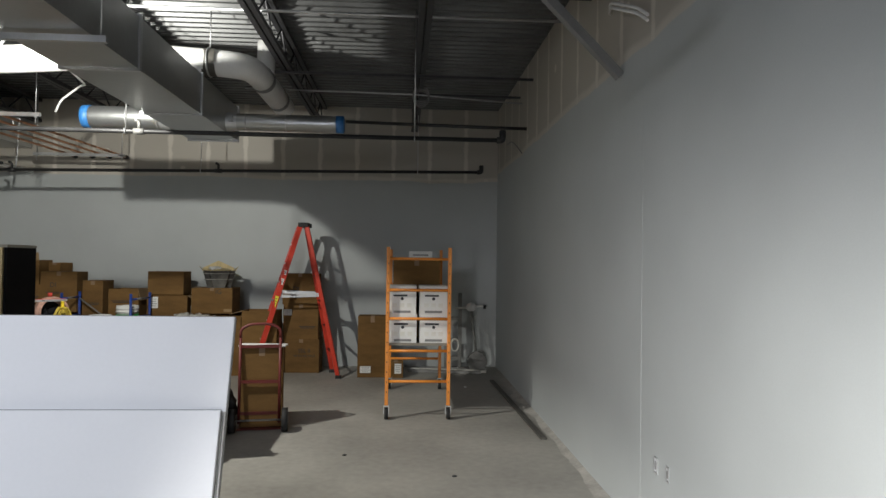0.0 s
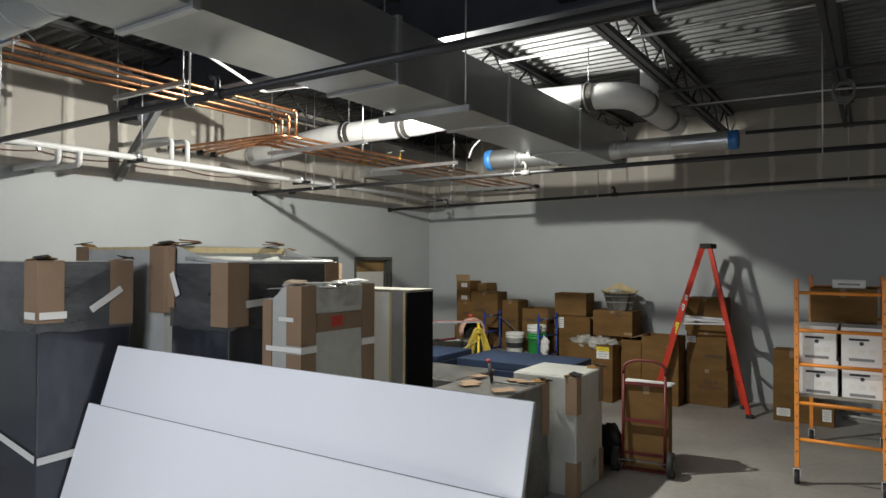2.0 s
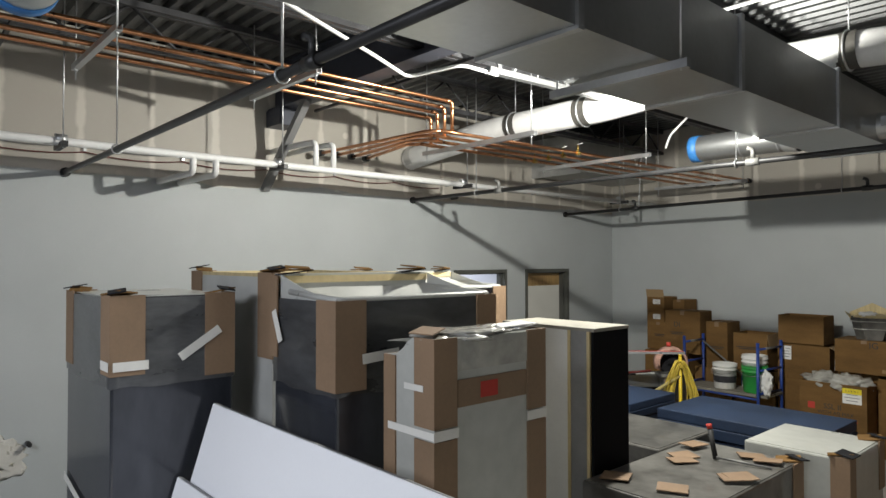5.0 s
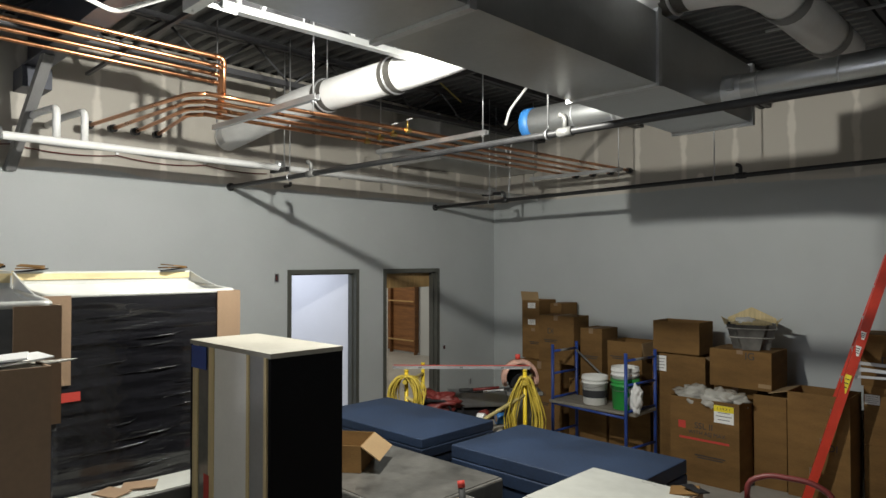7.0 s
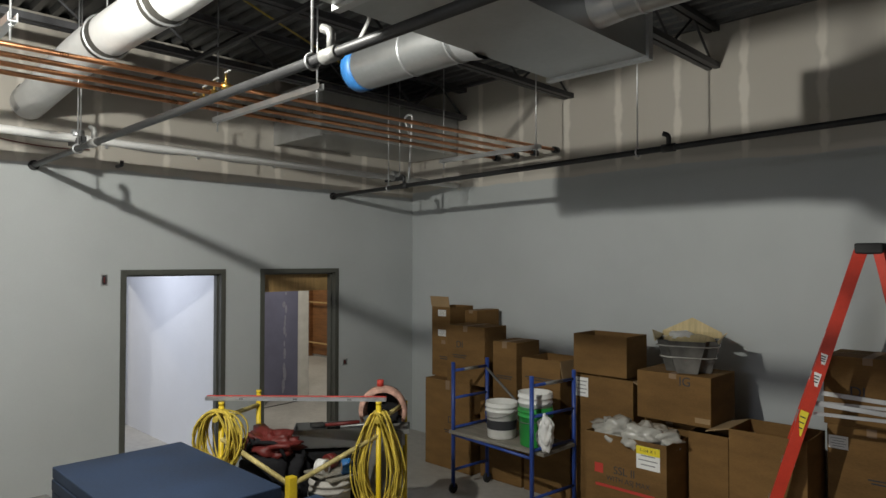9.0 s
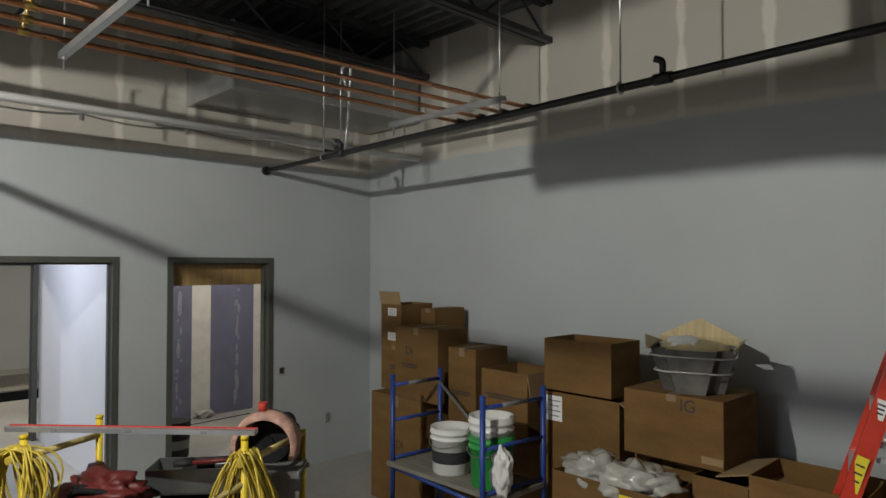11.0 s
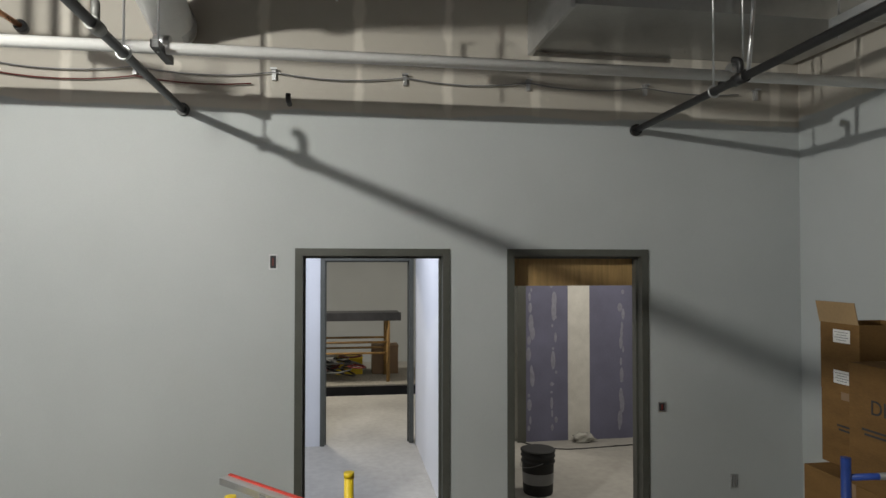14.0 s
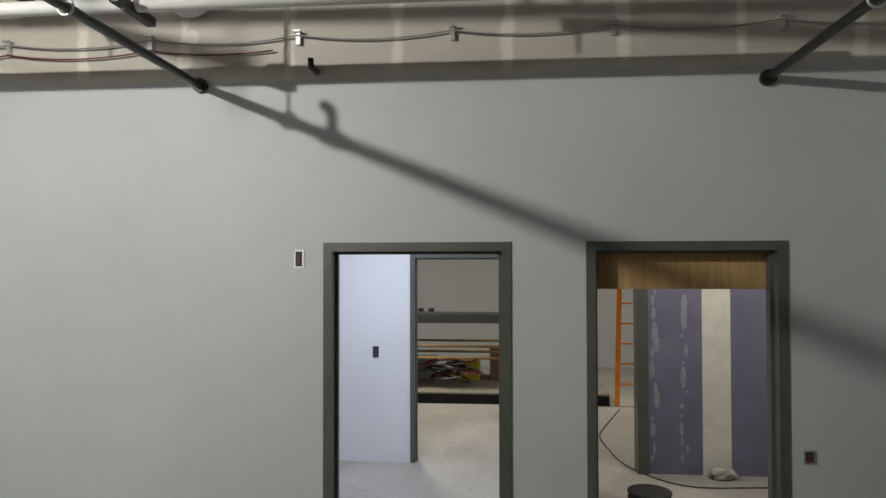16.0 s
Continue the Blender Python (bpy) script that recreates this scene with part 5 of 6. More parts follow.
for u, w, h, mat in ((0.50, 0.05, 0.17, M_LABELY), (0.63, 0.045, 0.09, M_PAPER), (0.69, 0.045, 0.07, M_PAPER)):
    p = Vector(feet["front"][0]).lerp(T + Vector((-0.05, -0.15, 0)), u)
    s = part("label", box(-w / 2, w / 2, -0.021, -0.0185, -h / 2, h / 2), mat, lad, "printed safety label")
    s.matrix_basis = pose(p.x, p.y - 0.0, p.z, 0, ang, 0)
    for k in range(3):
        q = part("printed_line", box(-w * 0.35, w * 0.35, -0.0225, -0.0212, h * (0.25 - 0.22 * k) - 0.004, h * (0.25 - 0.22 * k) + 0.004), M_INK, s)


def caster(parent, x, y, r=0.065):
    bm = tube([(x - 0.02, y, r), (x + 0.02, y, r)], r, 18)
    c = part("caster", bm, M_RUBBER, parent, "black rubber caster wheel")
    part("hub", tube([(x - 0.023, y, r), (x + 0.023, y, r)], r * 0.45, 12), M_GALVL, c)
    bm = box(x - 0.032, x - 0.024, y - 0.025, y + 0.025, r, 2.05 * r + 0.012)
    add_box(bm, x + 0.024, x + 0.032, y - 0.025, y + 0.025, r, 2.05 * r + 0.012)
    add_box(bm, x - 0.032, x + 0.032, y - 0.03, y + 0.03, 2.05 * r + 0.012, 2.05 * r + 0.02)
    part("fork", bm, M_GALVL, c)


sc = thing("rolling_scaffold", "orange steel rolling scaffold on black casters holding boxes", "scaffold")
X0, X1, Y0, Y1 = -0.16, 0.53, 7.36, 9.08
for x in (X0, X1):
    for y in (Y0, Y1):
        part("post", box(x - 0.02, x + 0.02, y - 0.02, y + 0.02, 0.155, 1.92, 0.004), M_ORANGE, sc)
        caster(sc, x, y)
        for k in range(14):
            part("pin_hole", box(x - 0.006, x + 0.006, y - 0.0212, y - 0.0203, 0.3 + 0.11 * k, 0.312 + 0.11 * k), M_INK, sc) if y == Y0 else None
for y in (Y0, Y1):
    for z in (0.42, 0.76, 1.12, 1.44, 1.79):
        part("rung", tube([(X0 + 0.02, y, z), (X1 - 0.02, y, z)], 0.016, 10), M_ORANGE, sc)
for x in (X0, X1):
    for z in (0.78, 1.15):
        part("side_rail", box(x - 0.015, x + 0.015, Y0 + 0.02, Y1 - 0.02, z, z + 0.06), M_ORANGE, sc)
part("deck_board", box(X0 + 0.016, X1 - 0.016, Y0 + 0.03, Y1 - 0.03, 0.815, 0.842), M_PLANK, sc, "worn plywood deck")


def file_box(x, y, z, w=0.315, d=0.40, h=0.32):
    ob = thing("file_box", "white cardboard file box with lid and dark print", "box", (x, y, z), group="white file boxes")
    part("body", box(-w / 2, w / 2, -d / 2, d / 2, 0, h * 0.80, 0.003), M_PAPER, ob)
    part("lid", box(-w / 2 - 0.005, w / 2 + 0.005, -d / 2 - 0.005, d / 2 + 0.005, h * 0.80, h, 0.003), M_PAPER, ob)
    sticker(ob, w, d, "s", -0.02, h * 0.66, w * 0.5, 0.020, M_INK, "print_bar")
    sticker(ob, w, d, "s", 0.0, h * 0.09, w * 0.62, 0.026, M_GREYBOX, "print_bar")
    for k in range(3):
        sticker(ob, w, d, "s", -0.08 + 0.08 * k, h * 0.32, 0.05, 0.045, M_TAPEW, "print_box")
    c = part("hand_hole", tube([(0, 0, -0.001), (0, 0, 0.002)], 0.018, 14), M_INK, ob, "dark round hand hole")
    c.matrix_basis = side(w, d, "s", 0.0, h * 0.55)
    return ob


for k, (x, z) in enumerate(((0.01, 0.8425), (0.36, 0.8425), (0.0, 1.1635), (0.355, 1.1635))):
    file_box(x, 7.62, z)
carton(-0.10, 0.46, 7.85, 8.35, 0.8425, 1.46, "flat brown carton on the scaffold deck")
carton(-0.12, 0.48, 8.40, 8.90, 0.8425, 1.80, "tall brown carton on the scaffold deck")
pb = thing("paper_box", "small white carton lying on a tall carton", "box", (0.23, 8.60, 1.802))
part("body", box(-0.15, 0.15, -0.12, 0.12, 0, 0.09, 0.003), M_PAPER, pb)
part("print_bar", box(-0.1, 0.1, -0.1215, -0.1203, 0.03, 0.05), M_GREYBOX, pb)

# red hand truck with a carton
ht = thing("hand_truck", "dull red hand truck with curved handle and black wheels", "hand truck", (-1.45, 6.86, 0), 8)
for x in (-0.2, 0.2):
    part("upright", tube([(x, 0.0, 0.08), (x, 0.06, 0.95)], 0.015, 10), M_DRED, ht)
part("handle", tube([(-0.2, 0.06, 0.95), (-0.2, 0.07, 1.04), (-0.1, 0.075, 1.09), (0.1, 0.075, 1.09), (0.2, 0.07, 1.04), (0.2, 0.06, 0.95)], 0.015, 10, True, 0.05), M_DRED, ht)
for z in (0.18, 0.5, 0.86):
    part("cross_bar", bar((-0.2, 0.06 * z, z), (0.2, 0.06 * z, z), 0.02, 0.03), M_DRED, ht)
part("toe_plate", box(-0.22, 0.22, 0.0, 0.24, 0.012, 0.02), M_DRED, ht)
for x in (-0.26, 0.26):
    w = part("wheel", tube([(x - 0.03, -0.04, 0.12), (x + 0.03, -0.04, 0.12)], 0.12, 20), M_RUBBER, ht, "black rubber wheel")
    part("rim", tube([(x - 0.033, -0.04, 0.12), (x + 0.033, -0.04, 0.12)], 0.055, 14), M_DUST, w)
part("axle", tube([(-0.24, -0.04, 0.12), (0.24, -0.04, 0.12)], 0.01, 8), M_DUST, ht)
carton(-1.68, -1.25, 6.93, 7.22, 0.024, 0.84, "brown carton standing on the hand truck", rz=8)
tagged(part("board_offcut", box(-1.70, -1.22, 6.98, 7.16, 0.847, 0.86), M_PAPER), "white board offcut lying on a carton", "board")
tb = thing("tool_bag", "dark lumpy bag of rags on the floor beside cartons", "bag", (-1.85, 6.95, 0))
part("body", crumple(0, 0, 0.20, 0.15, 0.18, 0.2, 21, 3, 0.4), M_BAG, tb)

# small blue scaffold with buckets
bs = thing("blue_scaffold", "small blue steel scaffold with worn plank shelf", "scaffold")
P = {"a": (-4.84, 9.66), "b": (-4.81, 10.12), "c": (-3.84, 9.56), "d": (-3.78, 10.10)}
for q in P.values():
    part("post", tube([(q[0], q[1], 0.06), (q[0], q[1], 1.24)], 0.019, 10), M_BLUES, bs)
    part("foot_caster", tube([(q[0] - 0.012, q[1], 0.05), (q[0] + 0.012, q[1], 0.05)], 0.05, 14), M_RUBBER, bs)
for a, b in (("a", "b"), ("c", "d")):
    for z in (0.22, 0.62, 0.90, 1.16):
        part("rung", tube([(*P[a], z), (*P[b], z)], 0.014, 8), M_BLUES, bs)
    part("paint_worn_band", tube([(*[P[a][k] * 0.7 + P[b][k] * 0.3 for k in (0, 1)], 1.16), (*[P[a][k] * 0.3 + P[b][k] * 0.7 for k in (0, 1)], 1.16)], 0.0155, 8), M_DUST, bs, "band with worn paint")
for a, c in (("a", "c"), ("b", "d")):
    part("shelf_rail", tube([(*P[a], 0.555), (*P[c], 0.555)], 0.014, 8), M_BLUES, bs)
part("shelf", box(-4.86, -3.76, 9.62, 10.08, 0.571, 0.60), M_PLANK, bs, "dusty grey plank shelf")
part("diagonal", tube([(-4.80, 10.1, 1.14), (-4.2, 10.12, 0.68)], 0.012, 8), M_DUST, bs)


def bucket(x, y, z, mat, label, band=None, r=0.145, h=0.36, lid=False, fill=None, group="plastic buckets"):
    ob = thing("bucket", label, "bucket", (x, y, z), group=group)
    prof = [(r * 0.86, 0), (r * 0.90, 0.01), (r * 0.97, h * 0.74), (r * 1.04, h * 0.75), (r * 1.04, h * 0.78), (r * 0.98, h * 0.79), (r * 0.99, h * 0.87), (r * 1.05, h * 0.88), (r * 1.05, h * 0.91), (r * 1.0, h * 0.92), (r * 1.02, h)]
    if not lid:
        prof += [(r * 0.98, h), (r * 0.94, h * 0.85)]
    part("shell", lathe(prof), mat, ob)
    part("handle", tube([(r * 1.07 * math.cos(a), -r * 1.07 * math.sin(a), h * 0.80 - 0.06 * math.sin(a)) for a in [k * math.pi / 12 for k in range(13)]], 0.003, 6), M_DUST, ob, "wire handle")
    if band:
        part("label_band", lathe([(r * 0.935, h * 0.26), (r * 0.965, h * 0.52)], 24, False), band, ob, "printed label band")
    if fill:
        part("contents", lathe([(r * 0.93, h * 0.84), (r * 0.5, h * 0.845), (0.001, h * 0.845)], 24, False), fill, ob)
    if lid:
        part("lid", lathe([(r * 1.06, h), (r * 1.06, h + 0.012), (r * 0.9, h + 0.016), (0.001, h + 0.014)], 24, False), mat, ob)
    return ob


bucket(-4.36, 9.80, 0.60, M_PLASTW, "white plastic paint bucket with a dark label", M_INK, fill=M_PLASTW, h=0.32)
bucket(-3.98, 9.80, 0.60, M_PLASTG, "green plastic bucket under a white one", None, h=0.34, r=0.15)
bucket(-3.98, 9.80, 0.70, M_PLASTW, "white plastic bucket nested in a green one", h=0.36, r=0.148, fill=M_PLASTG)
gb = thing("plaster_bag", "small crumpled white bag on the shelf", "bag", (-3.80, 9.70, 0.60))
part("body", crumple(0, 0, 0.14, 0.07, 0.055, 0.14, 31, 4, 0.5), M_PAPER, gb)
bucket(-8.10, 9.36, 0.0, M_RUBBER, "dark bucket with lid standing in the back room", M_GREYBOX, lid=True, h=0.37)

# yellow wheeled frame with cords, tools and a level
yc = thing("yellow_tool_frame", "yellow steel frame on the floor hung with cords", "frame")
for x, y in ((-4.78, 7.28), (-4.02, 8.05), (-4.98, 7.68), (-4.30, 8.55)):
    hp = 1.21 if y < 8.3 else 1.10
    part("post", tube([(x, y, 0), (x, y, hp)], 0.018, 10), M_YELLOW, yc)
    part("top_plug", tube([(x, y, hp), (x, y, hp + 0.02)], 0.02, 10), M_YELLOW, yc)
for a, b in (((-4.78, 7.28, 0.98), (-4.28, 7.52, 0.72)), ((-4.28, 7.52, 0.72), (-4.02, 8.05, 1.0)), ((-4.78, 7.28, 1.12), (-4.98, 7.68, 1.12)), ((-4.02, 8.05, 1.1), (-4.30, 8.55, 1.1)), ((-4.78, 7.28, 0.30), (-4.02, 8.05, 0.30)), ((-4.98, 7.68, 0.30), (-4.30, 8.55, 0.30))):
    part("rail", tube([a, b], 0.017, 10), M_YELLOW if a[2] < 0.5 else M_YWORN, yc)
part("joint_bracket", box(-4.31, -4.25, 7.49, 7.55, 0.30, 0.78, 0.005), M_YELLOW, yc)
bm = bmesh.new()
vs = [bm.verts.new(p) for p in ((-4.79, 7.29, 0.318), (-4.03, 8.05, 0.318), (-4.31, 8.54, 0.318), (-4.97, 7.68, 0.318))]
r = bmesh.ops.extrude_face_region(bm, geom=[bm.faces.new(vs)])
for v in r["geom"]:
    if isinstance(v, bmesh.types.BMVert):
        v.co.z += 0.03
bmesh.ops.recalc_face_normals(bm, faces=bm.faces)
part("deck", bm, M_PLANK, yc, "dusty plank deck")
lv = thing("spirit_level", "long aluminium spirit level with orange edge", "level")
a, b = Vector((-4.92, 7.24, 1.243)), Vector((-4.00, 8.10, 1.243))
part("body", bar(a, b, 0.05, 0.024), M_GALVL, lv)
part("orange_edge", bar(a + Vector((-0.012, 0.012, 0.0145)), b + Vector((-0.012, 0.012, 0.0145)), 0.013, 0.004), M_REDINK, lv, "orange red top edge")
for u in (0.2, 0.5, 0.8):
    p = a.lerp(b, u)
    part("vial", bar(p + Vector((-0.012, -0.012, 0)), p + Vector((0.012, 0.012, 0)), 0.051, 0.014), M_GREYBOX, lv)


def coil(place, n, rx, rz, seed, droop):
    ob = thing("extension_cord", "yellow extension cord coiled and hung on a post", "cord", place, group="extension cords")
    r = random.Random(seed)
    for k in range(n):
        ax, az, th = rx * r.uniform(0.7, 1.05), rz * r.uniform(0.85, 1.08), r.uniform(-35, 35)
        oy, ox = r.uniform(-0.04, 0.04), r.uniform(-0.03, 0.03)
        pts = []
        for j in range(25):
            t = 2 * math.pi * j / 24
            x, z = ax * math.sin(t) * (1 + 0.08 * math.sin(2 * t + k)), az * (math.cos(t) - 1)
            if droop:
                x *= 0.55 + 0.45 * min(1, -z / az)
            pts.append(Vector((ox + x * math.cos(math.radians(th)), oy + x * math.sin(math.radians(th)) + 0.02 * math.sin(3 * t + k), z)))
        part("loop", tube(pts, 0.0056, 6, False), M_CORD, ob)
    part("tie", tube([(0.0, -0.06, -0.05), (0.0, 0.06, -0.05)], 0.02, 8), M_CORD, ob)
    return ob


c1 = coil((-4.76, 7.25, 1.18), 32, 0.15, 0.20, 1, False)
c1.matrix_basis = pose(-4.76, 7.25, 1.18, 0, 0, 40)
c2 = coil((-4.02, 8.05, 1.16), 30, 0.15, 0.36, 2, True)
c2.matrix_basis = pose(-4.02, 8.05, 1.16, 0, 0, 40)

saw = thing("cut_off_saw", "dusty red cut-off saw with round blade guard", "saw", (-4.28, 8.31, 1.07), 48)
bm = bmesh.new()
seg = 20
prev = None
for k in range(seg + 1):
    a = math.radians(-25 + 230 * k / seg)
    ring = [bm.verts.new((rr * math.cos(a), yy, rr * math.sin(a) + 0.02)) for rr, yy in ((0.145, -0.08), (0.17, -0.085), (0.182, 0.0), (0.175, 0.07), (0.10, 0.075))]
    if prev:
        for j in range(4):
            f = bm.faces.new((prev[j], prev[j + 1], ring[j + 1], ring[j]))
            f.smooth = True
    prev = ring
bmesh.ops.recalc_face_normals(bm, faces=bm.faces)
part("blade_guard", bm, M_SAW, saw, "dusty red curved guard")
# Disc and flange are near-black to paint the shade inside the guard.
part("blade", tube([(0, 0.045, 0.02), (0, 0.055, 0.02)], 0.12, 28), M_BAG, saw, "black disc painting the dark hollow of the guard")
part("flange", tube([(0, 0.02, 0.02), (0, 0.045, 0.02)], 0.03, 14), M_BAG, saw)
part("motor_body", box(-0.08, 0.14, 0.075, 0.24, -0.10, 0.08, 0.02), M_BAG, saw)
part("handle", tube([(0.05, 0.12, 0.06), (0.02, 0.14, 0.14), (0.10, 0.18, 0.14), (0.12, 0.2, 0.04)], 0.017, 10, True, 0.04), M_BAG, saw)
part("knob", tube([(-0.02, 0, 0.20), (-0.02, 0, 0.245)], 0.025, 10), M_REDINK, saw, "red knob")
part("stand", box(-0.14, 0.2, -0.12, 0.12, -0.13, -0.10), M_DUST, saw)
part("stand_leg", box(-0.10, 0.14, -0.09, 0.09, -0.722, -0.13), M_DUST, saw)

bagr = thing("tool_bag", "red and black cloth tool bag stuffed with tools", "bag", (-4.74, 7.64, 0.345), 40)
part("body", crumple(0, 0, 0.28, 0.24, 0.16, 0.28, 41, 4, 0.5), M_BAG, bagr)
part("red_panel", crumple(0.0, 0.0, 0.53, 0.18, 0.11, 0.085, 43, 4, 0.8), M_DRED, bagr, "red cloth top")
part("strap", tube([(-0.15, -0.1, 0.45), (-0.1, -0.13, 0.58), (0.1, -0.13, 0.58), (0.15, -0.1, 0.45)], 0.014, 8, True, 0.06), M_BAG, bagr)
bag2 = thing("tool_bag", "black cloth tool bag beside the red one", "bag", (-4.50, 7.58, 0.345), 30)
part("body", crumple(0, 0, 0.17, 0.15, 0.12, 0.17, 44, 3, 0.3), M_BAG, bag2)
tray = thing("tool_tray", "long grey metal tray of mixed tools", "tray", (-4.62, 8.26, 0.79), 52)
part("tray_base", box(-0.42, 0.42, -0.12, 0.12, 0, 0.01), M_GALV, tray)
for yy in (-0.12, 0.115):
    part("tray_side", box(-0.42, 0.42, yy, yy + 0.005, 0, 0.14), M_GALV, tray)
for xx in (-0.42, 0.415):
    part("tray_end", box(xx, xx + 0.005, -0.115, 0.115, 0, 0.14), M_TAPEB if xx > 0 else M_GALV, tray)
part("tray_leg", box(-0.35, 0.35, -0.08, 0.08, -0.441, 0), M_BAG, tray)
rnd = random.Random(8)
for k, mat in enumerate((M_GALVL, M_BLUES, M_DUST, M_WPIPE, M_BLACKP, M_DRED)):
    x, y = rnd.uniform(-0.3, 0.2), rnd.uniform(-0.07, 0.07)
    t = thing("hand_tool", "loose hand tool lying in the tray", "tool", (-4.62, 8.26, 0.80), 52, group="hand tools")
    part("shaft", tube([(x, y, 0.05 + 0.02 * k), (x + 0.26, y + rnd.uniform(-0.04, 0.04), 0.07 + 0.02 * k)], 0.014, 8), mat, t)
    part("grip", tube([(x - 0.1, y, 0.045 + 0.02 * k), (x, y, 0.05 + 0.02 * k)], 0.019, 8), M_RUBBER, t)
for k, (x, y, col, rz) in enumerate(((-4.33, 7.80, M_PAPER, 20), (-4.22, 7.93, M_TAPEB, 60), (-4.40, 7.92, M_DRED, 100))):
    t = thing("tape_roll", "roll of tape lying among the tools", "tape", (x, y, 0.72), rz, group="tape rolls")
    part("roll", tube([(-0.035, 0, 0.05), (0.035, 0, 0.05)], 0.052, 18), col, t)
    part("core", tube([(-0.037, 0, 0.05), (0.037, 0, 0.05)], 0.03, 14), M_CARDL, t)
bk = bucket(-4.30, 7.85, 0.349, M_DUSTP, "dirty white bucket among the tools", M_GREYBOX, fill=M_BAG)
tagged(part("tool_board", box(-4.48, -4.15, 7.75, 8.02, 0.709, 0.72), M_PLANK), "small board across the bucket holding tape rolls", "board")

# corner by the north and east walls
tl = thing("pipe_stand", "grey pipe vice stand with round foot in the corner", "tool stand", (1.22, 10.55, 0))
part("foot_disc", tube([(0.0, -0.03, 0.16), (0.0, 0.03, 0.16)], 0.16, 26), M_DUST, tl)
part("pole", tube([(0, 0, 0.16), (-0.10, 0.06, 0.98)], 0.022, 10), M_DUST, tl)
part("head", lathe([(0.02, 0.96), (0.07, 0.98), (0.09, 1.03), (0.06, 1.08), (0.02, 1.1)]), M_WPIPE, tl).location = (-0.10, 0.06, 0.0)
part("cross_bar", tube([(-0.36, 0.10, 1.0), (0.1, 0.06, 1.05)], 0.018, 8), M_TAPEW, tl)
part("knob", tube([(0.1, 0.06, 1.03), (0.14, 0.055, 1.03)], 0.03, 12), M_RUBBER, tl)
fr = thing("metal_frame", "grey metal equipment frame against the wall", "frame", (0.85, 10.75, 0))
for x in (-0.12, 0.10):
    part("upright", box(x - 0.03, x + 0.03, -0.03, 0.03, 0, 1.25 if x > 0 else 0.85), M_DUST, fr)
for z in (0.15, 0.45, 0.8):
    part("cross_piece", box(-0.09, 0.07, -0.025, 0.025, z, z + 0.06), M_DUST, fr)
part("hanging_ring", tube([(0.02 + 0.06 * math.cos(a), -0.04, 0.4 + 0.10 * math.sin(a)) for a in [k * math.pi / 8 for k in range(17)]], 0.014, 8, False), M_TAPEW, fr)
for k, (x0, y0, x1, y1) in enumerate(((0.15, 10.62, 1.35, 10.40), (0.10, 10.48, 1.25, 10.30), (0.3, 10.75, 1.4, 10.62))):
    z = 0.022
    tagged(part("steel_length", bar((x0, y0, z), (x1, y1, z), 0.05, 0.04), M_DUST if k else M_TAPEW), "length of steel channel lying on the floor", "steel", "steel lengths")
tagged(part("floor_channel", bar((1.34, 9.68, 0.012), (1.43, 6.5, 0.012), 0.06, 0.02), M_TRACK), "dull steel track lying along the wall on the floor", "steel")
tagged(part("drill_stub", tube([(WX, 2.49, 0.72), (WX + 0.10, 2.49, 0.72)], 0.02, 10), M_BLACKP), "short black pipe stub out of the wall", "pipe")
structure("trim_wall_patch", crumple(WX + 0.001, 2.22, 0.62, 0.003, 0.22, 0.16, 5, 4, 0.6), M_FILL, "rough white filler patch on the wall", "patch")
for k, (x, y) in enumerate(((0.45, 5.4), (0.9, 9.2), (-0.5, 6.0), (0.2, 4.6))):
    tagged(part("debris_chip", crumple(x, y, 0.006, 0.02, 0.012, 0.007, k + 60, 2, 0.5), M_INK if k % 2 == 0 else M_PAPER), "small chip of debris on the floor", "debris", "floor debris")

# ---- far hall seen through the doors ----
pl = thing("low_platform", "low dark platform with dusty top in the hall", "platform", (-13.4, 7.6, 0))
part("riser", box(-0.8, 0.8, -2.2, 2.2, 0, 0.14), M_BAG, pl)
part("top_board", box(-0.8, 0.8, -2.2, 2.2, 0.14, 0.16), M_PLANK, pl)
hs = thing("hall_scaffold", "yellow brown steel scaffold with plank deck in the hall", "scaffold", (-13.2, 7.6, 0.16))
for x in (-0.35, 0.35):
    for y in (-1.1, 0.75):
        part("post", tube([(x, y, 0), (x, y, 1.05)], 0.03, 8), M_OCHRE, hs)
    for z in (0.45, 0.62, 1.0):
        part("rail", tube([(x, -1.1, z), (x, 0.75, z)], 0.018, 8), M_OCHRE, hs)
part("deck", box(-0.4, 0.4, -1.25, 0.95, 1.03, 1.065), M_JOIST, hs)
part("deck_edge", box(0.4, 0.41, -1.25, 0.95, 0.96, 1.09), M_JOIST, hs)
wp = thing("wire_heap", "heap of black wires and hoses on the platform", "wires", (-13.1, 7.5, 0.16))
rnd = random.Random(12)
for k in range(16):
    c, r0, tilt = Vector((rnd.uniform(-0.2, 0.2), rnd.uniform(-0.4, 0.4), 0.03 + 0.015 * k)), rnd.uniform(0.12, 0.26), rnd.uniform(-0.4, 0.4)
    part("wire_loop", tube([c + Vector((r0 * math.cos(a), r0 * math.sin(a), tilt * r0 * math.sin(a) + 0.1)) for a in [j * math.pi / 9 for j in range(19)]], 0.014, 6, False), (M_BLACKP, M_BAG, M_DUST, M_DRED)[k % 4], wp)
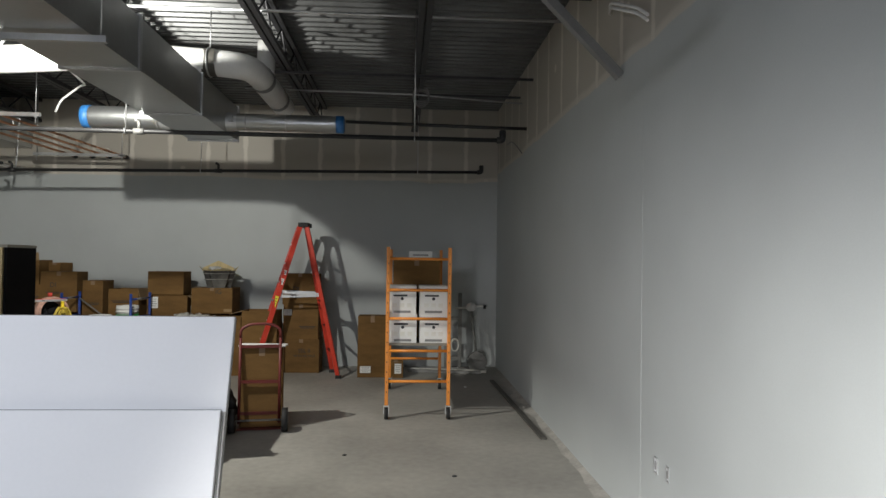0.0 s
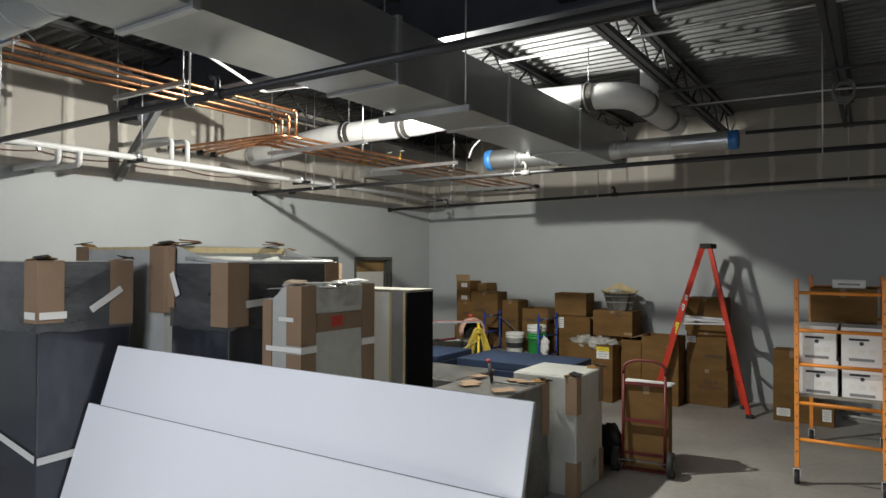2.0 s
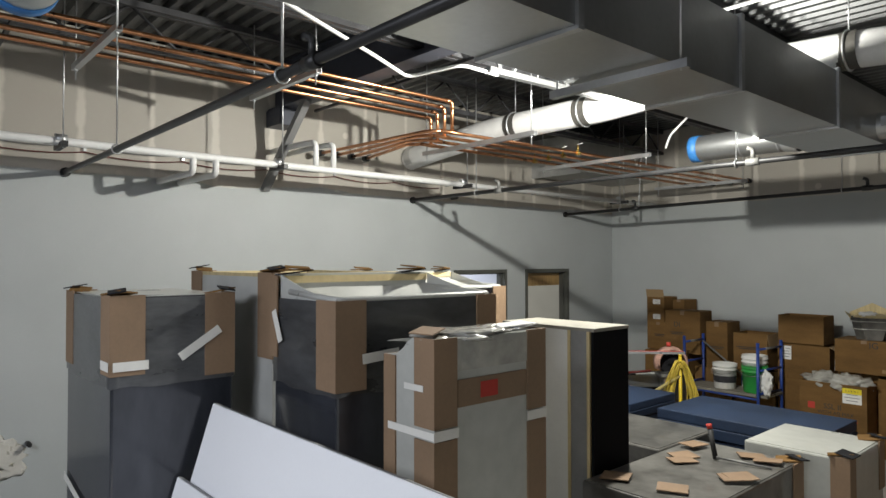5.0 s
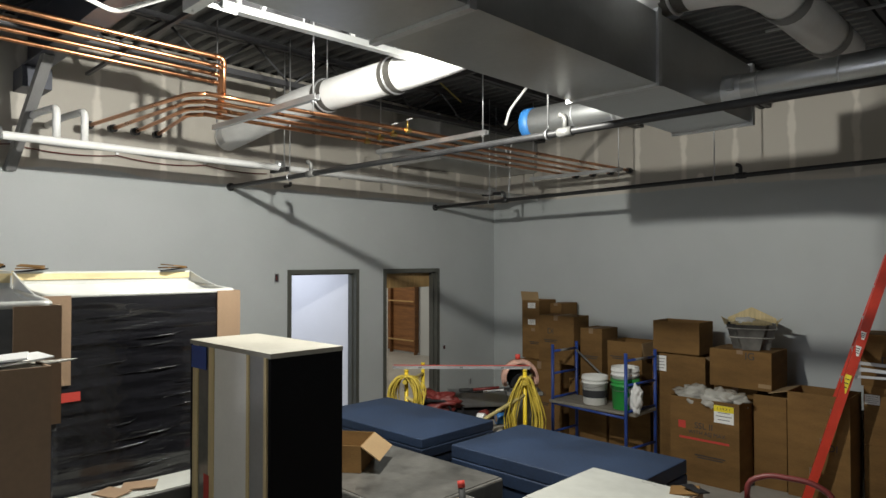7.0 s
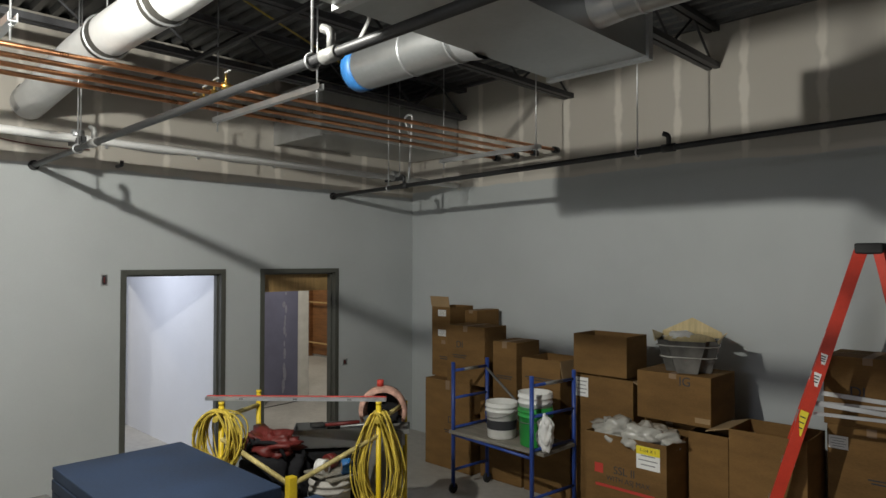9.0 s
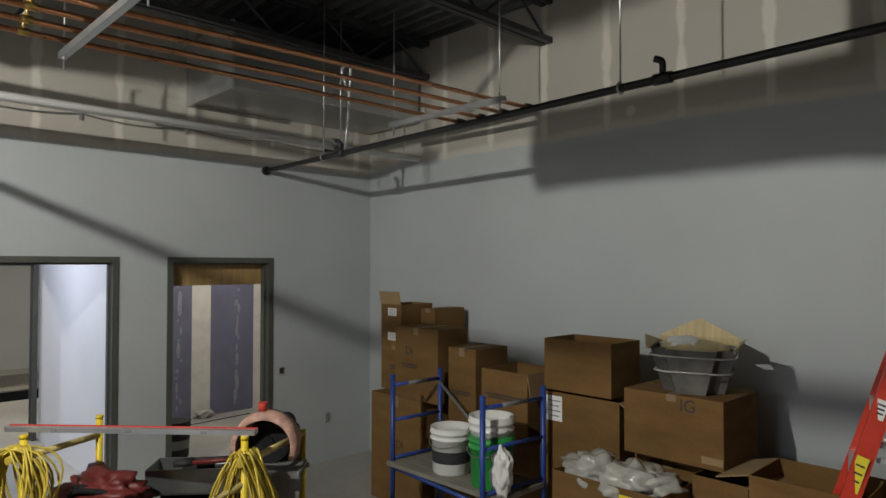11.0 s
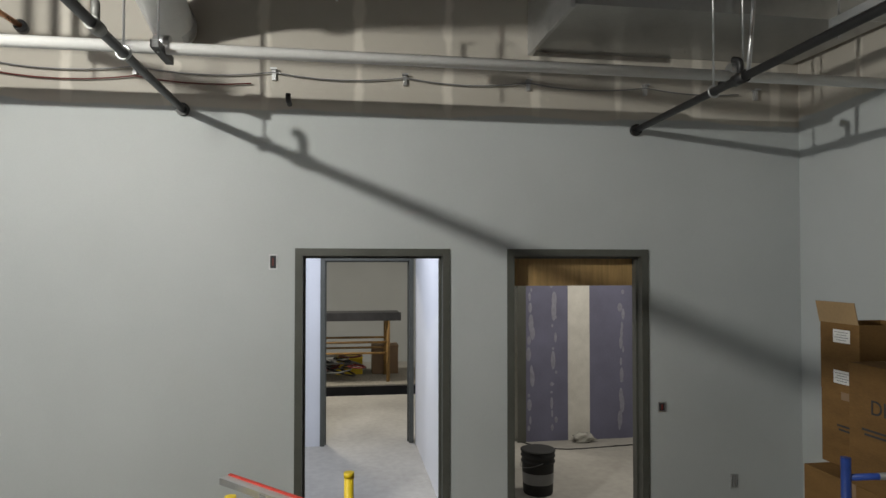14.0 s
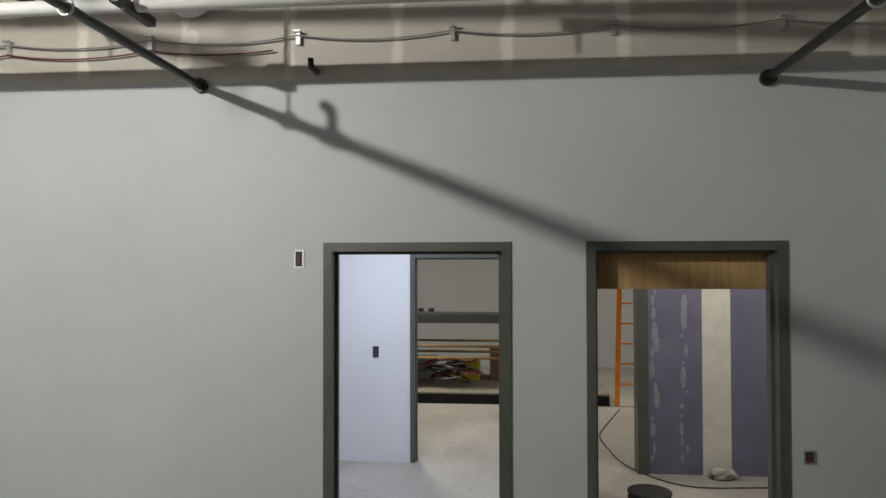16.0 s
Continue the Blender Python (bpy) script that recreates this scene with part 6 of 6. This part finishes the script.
for k, (y, mat, h, nm) in enumerate(((7.05, M_GREYBOX, 0.30, "grey"), (7.75, M_YELLOW, 0.26, "yellow"), (8.35, M_CARDL, 0.45, "brown"))):
    t = thing("storage_case", nm + " storage case standing on the platform", "case", (-13.75, y, 0.16))
    part("body", box(-0.18, 0.18, -0.22, 0.22, 0, h, 0.01), mat, t)
    part("lid", box(-0.185, 0.185, -0.225, 0.225, h, h + 0.03, 0.006), mat, t)
ol = thing("orange_ladder", "orange fibreglass ladder standing in the back hall", "ladder", (-12.6, 10.1, 0))
for y in (-0.2, 0.2):
    part("rail", bar((0, y, 0), (0, y * 0.7, 2.3), 0.03, 0.07), M_ORANGE, ol)
for k in range(7):
    part("step", box(-0.03, 0.03, -0.18, 0.18, 0.3 + 0.28 * k, 0.32 + 0.28 * k), M_ORANGE, ol)
tagged(part("floor_cable", tube([(-9.4, 10.9, 0.006), (-9.3, 9.9, 0.006), (-9.9, 9.5, 0.006), (-11.0, 9.4, 0.006), (-12.4, 9.9, 0.006)], 0.006, 6, True, 0.3), M_BLACKP), "black cable trailing over the floor", "cable")
fm = thing("film_scrap", "crumpled clear film at the foot of the purple wall", "packaging", (-9.6, 10.35, 0.05))
part("scrap", crumple(0, 0, 0, 0.06, 0.12, 0.05, 71, 3, 0.6), M_FILM, fm)
# Brown panelling of the hall's north wall, modelled as a shallow shelf.
ws = thing("wood_shelf", "brown panels of the far hall wall, modelled as a shallow shelf", "shelf", (-12.9, 13.8, 0))
part("back_panel", box(-1.5, 1.2, 0.16, 0.19, 0.05, 2.4), M_BROWN, ws)
for x in (-1.5, -0.6, 0.3, 1.17):
    part("side_panel", box(x, x + 0.03, 0.06, 0.158, 0, 2.4), M_BROWN, ws)
for z in (0.32, 1.25, 2.17):
    part("shelf_board", box(-1.47, 1.17, 0.03, 0.059, z, z + 0.03), M_WOOD, ws, "pale shelf board")
for y in (6.75, 6.95):
    b = thing("hall_outlet", "dark open outlet box in the far hall wall", "electrical box", (-16.0, y, 1.05), group="hall outlets")
    part("box_face", box(0.0, 0.008, -0.05, 0.05, -0.055, 0.055, 0.002), M_INK, b)
    part("rim", box(0.0, 0.005, -0.058, 0.058, -0.063, 0.063), M_GREYBOX, b)
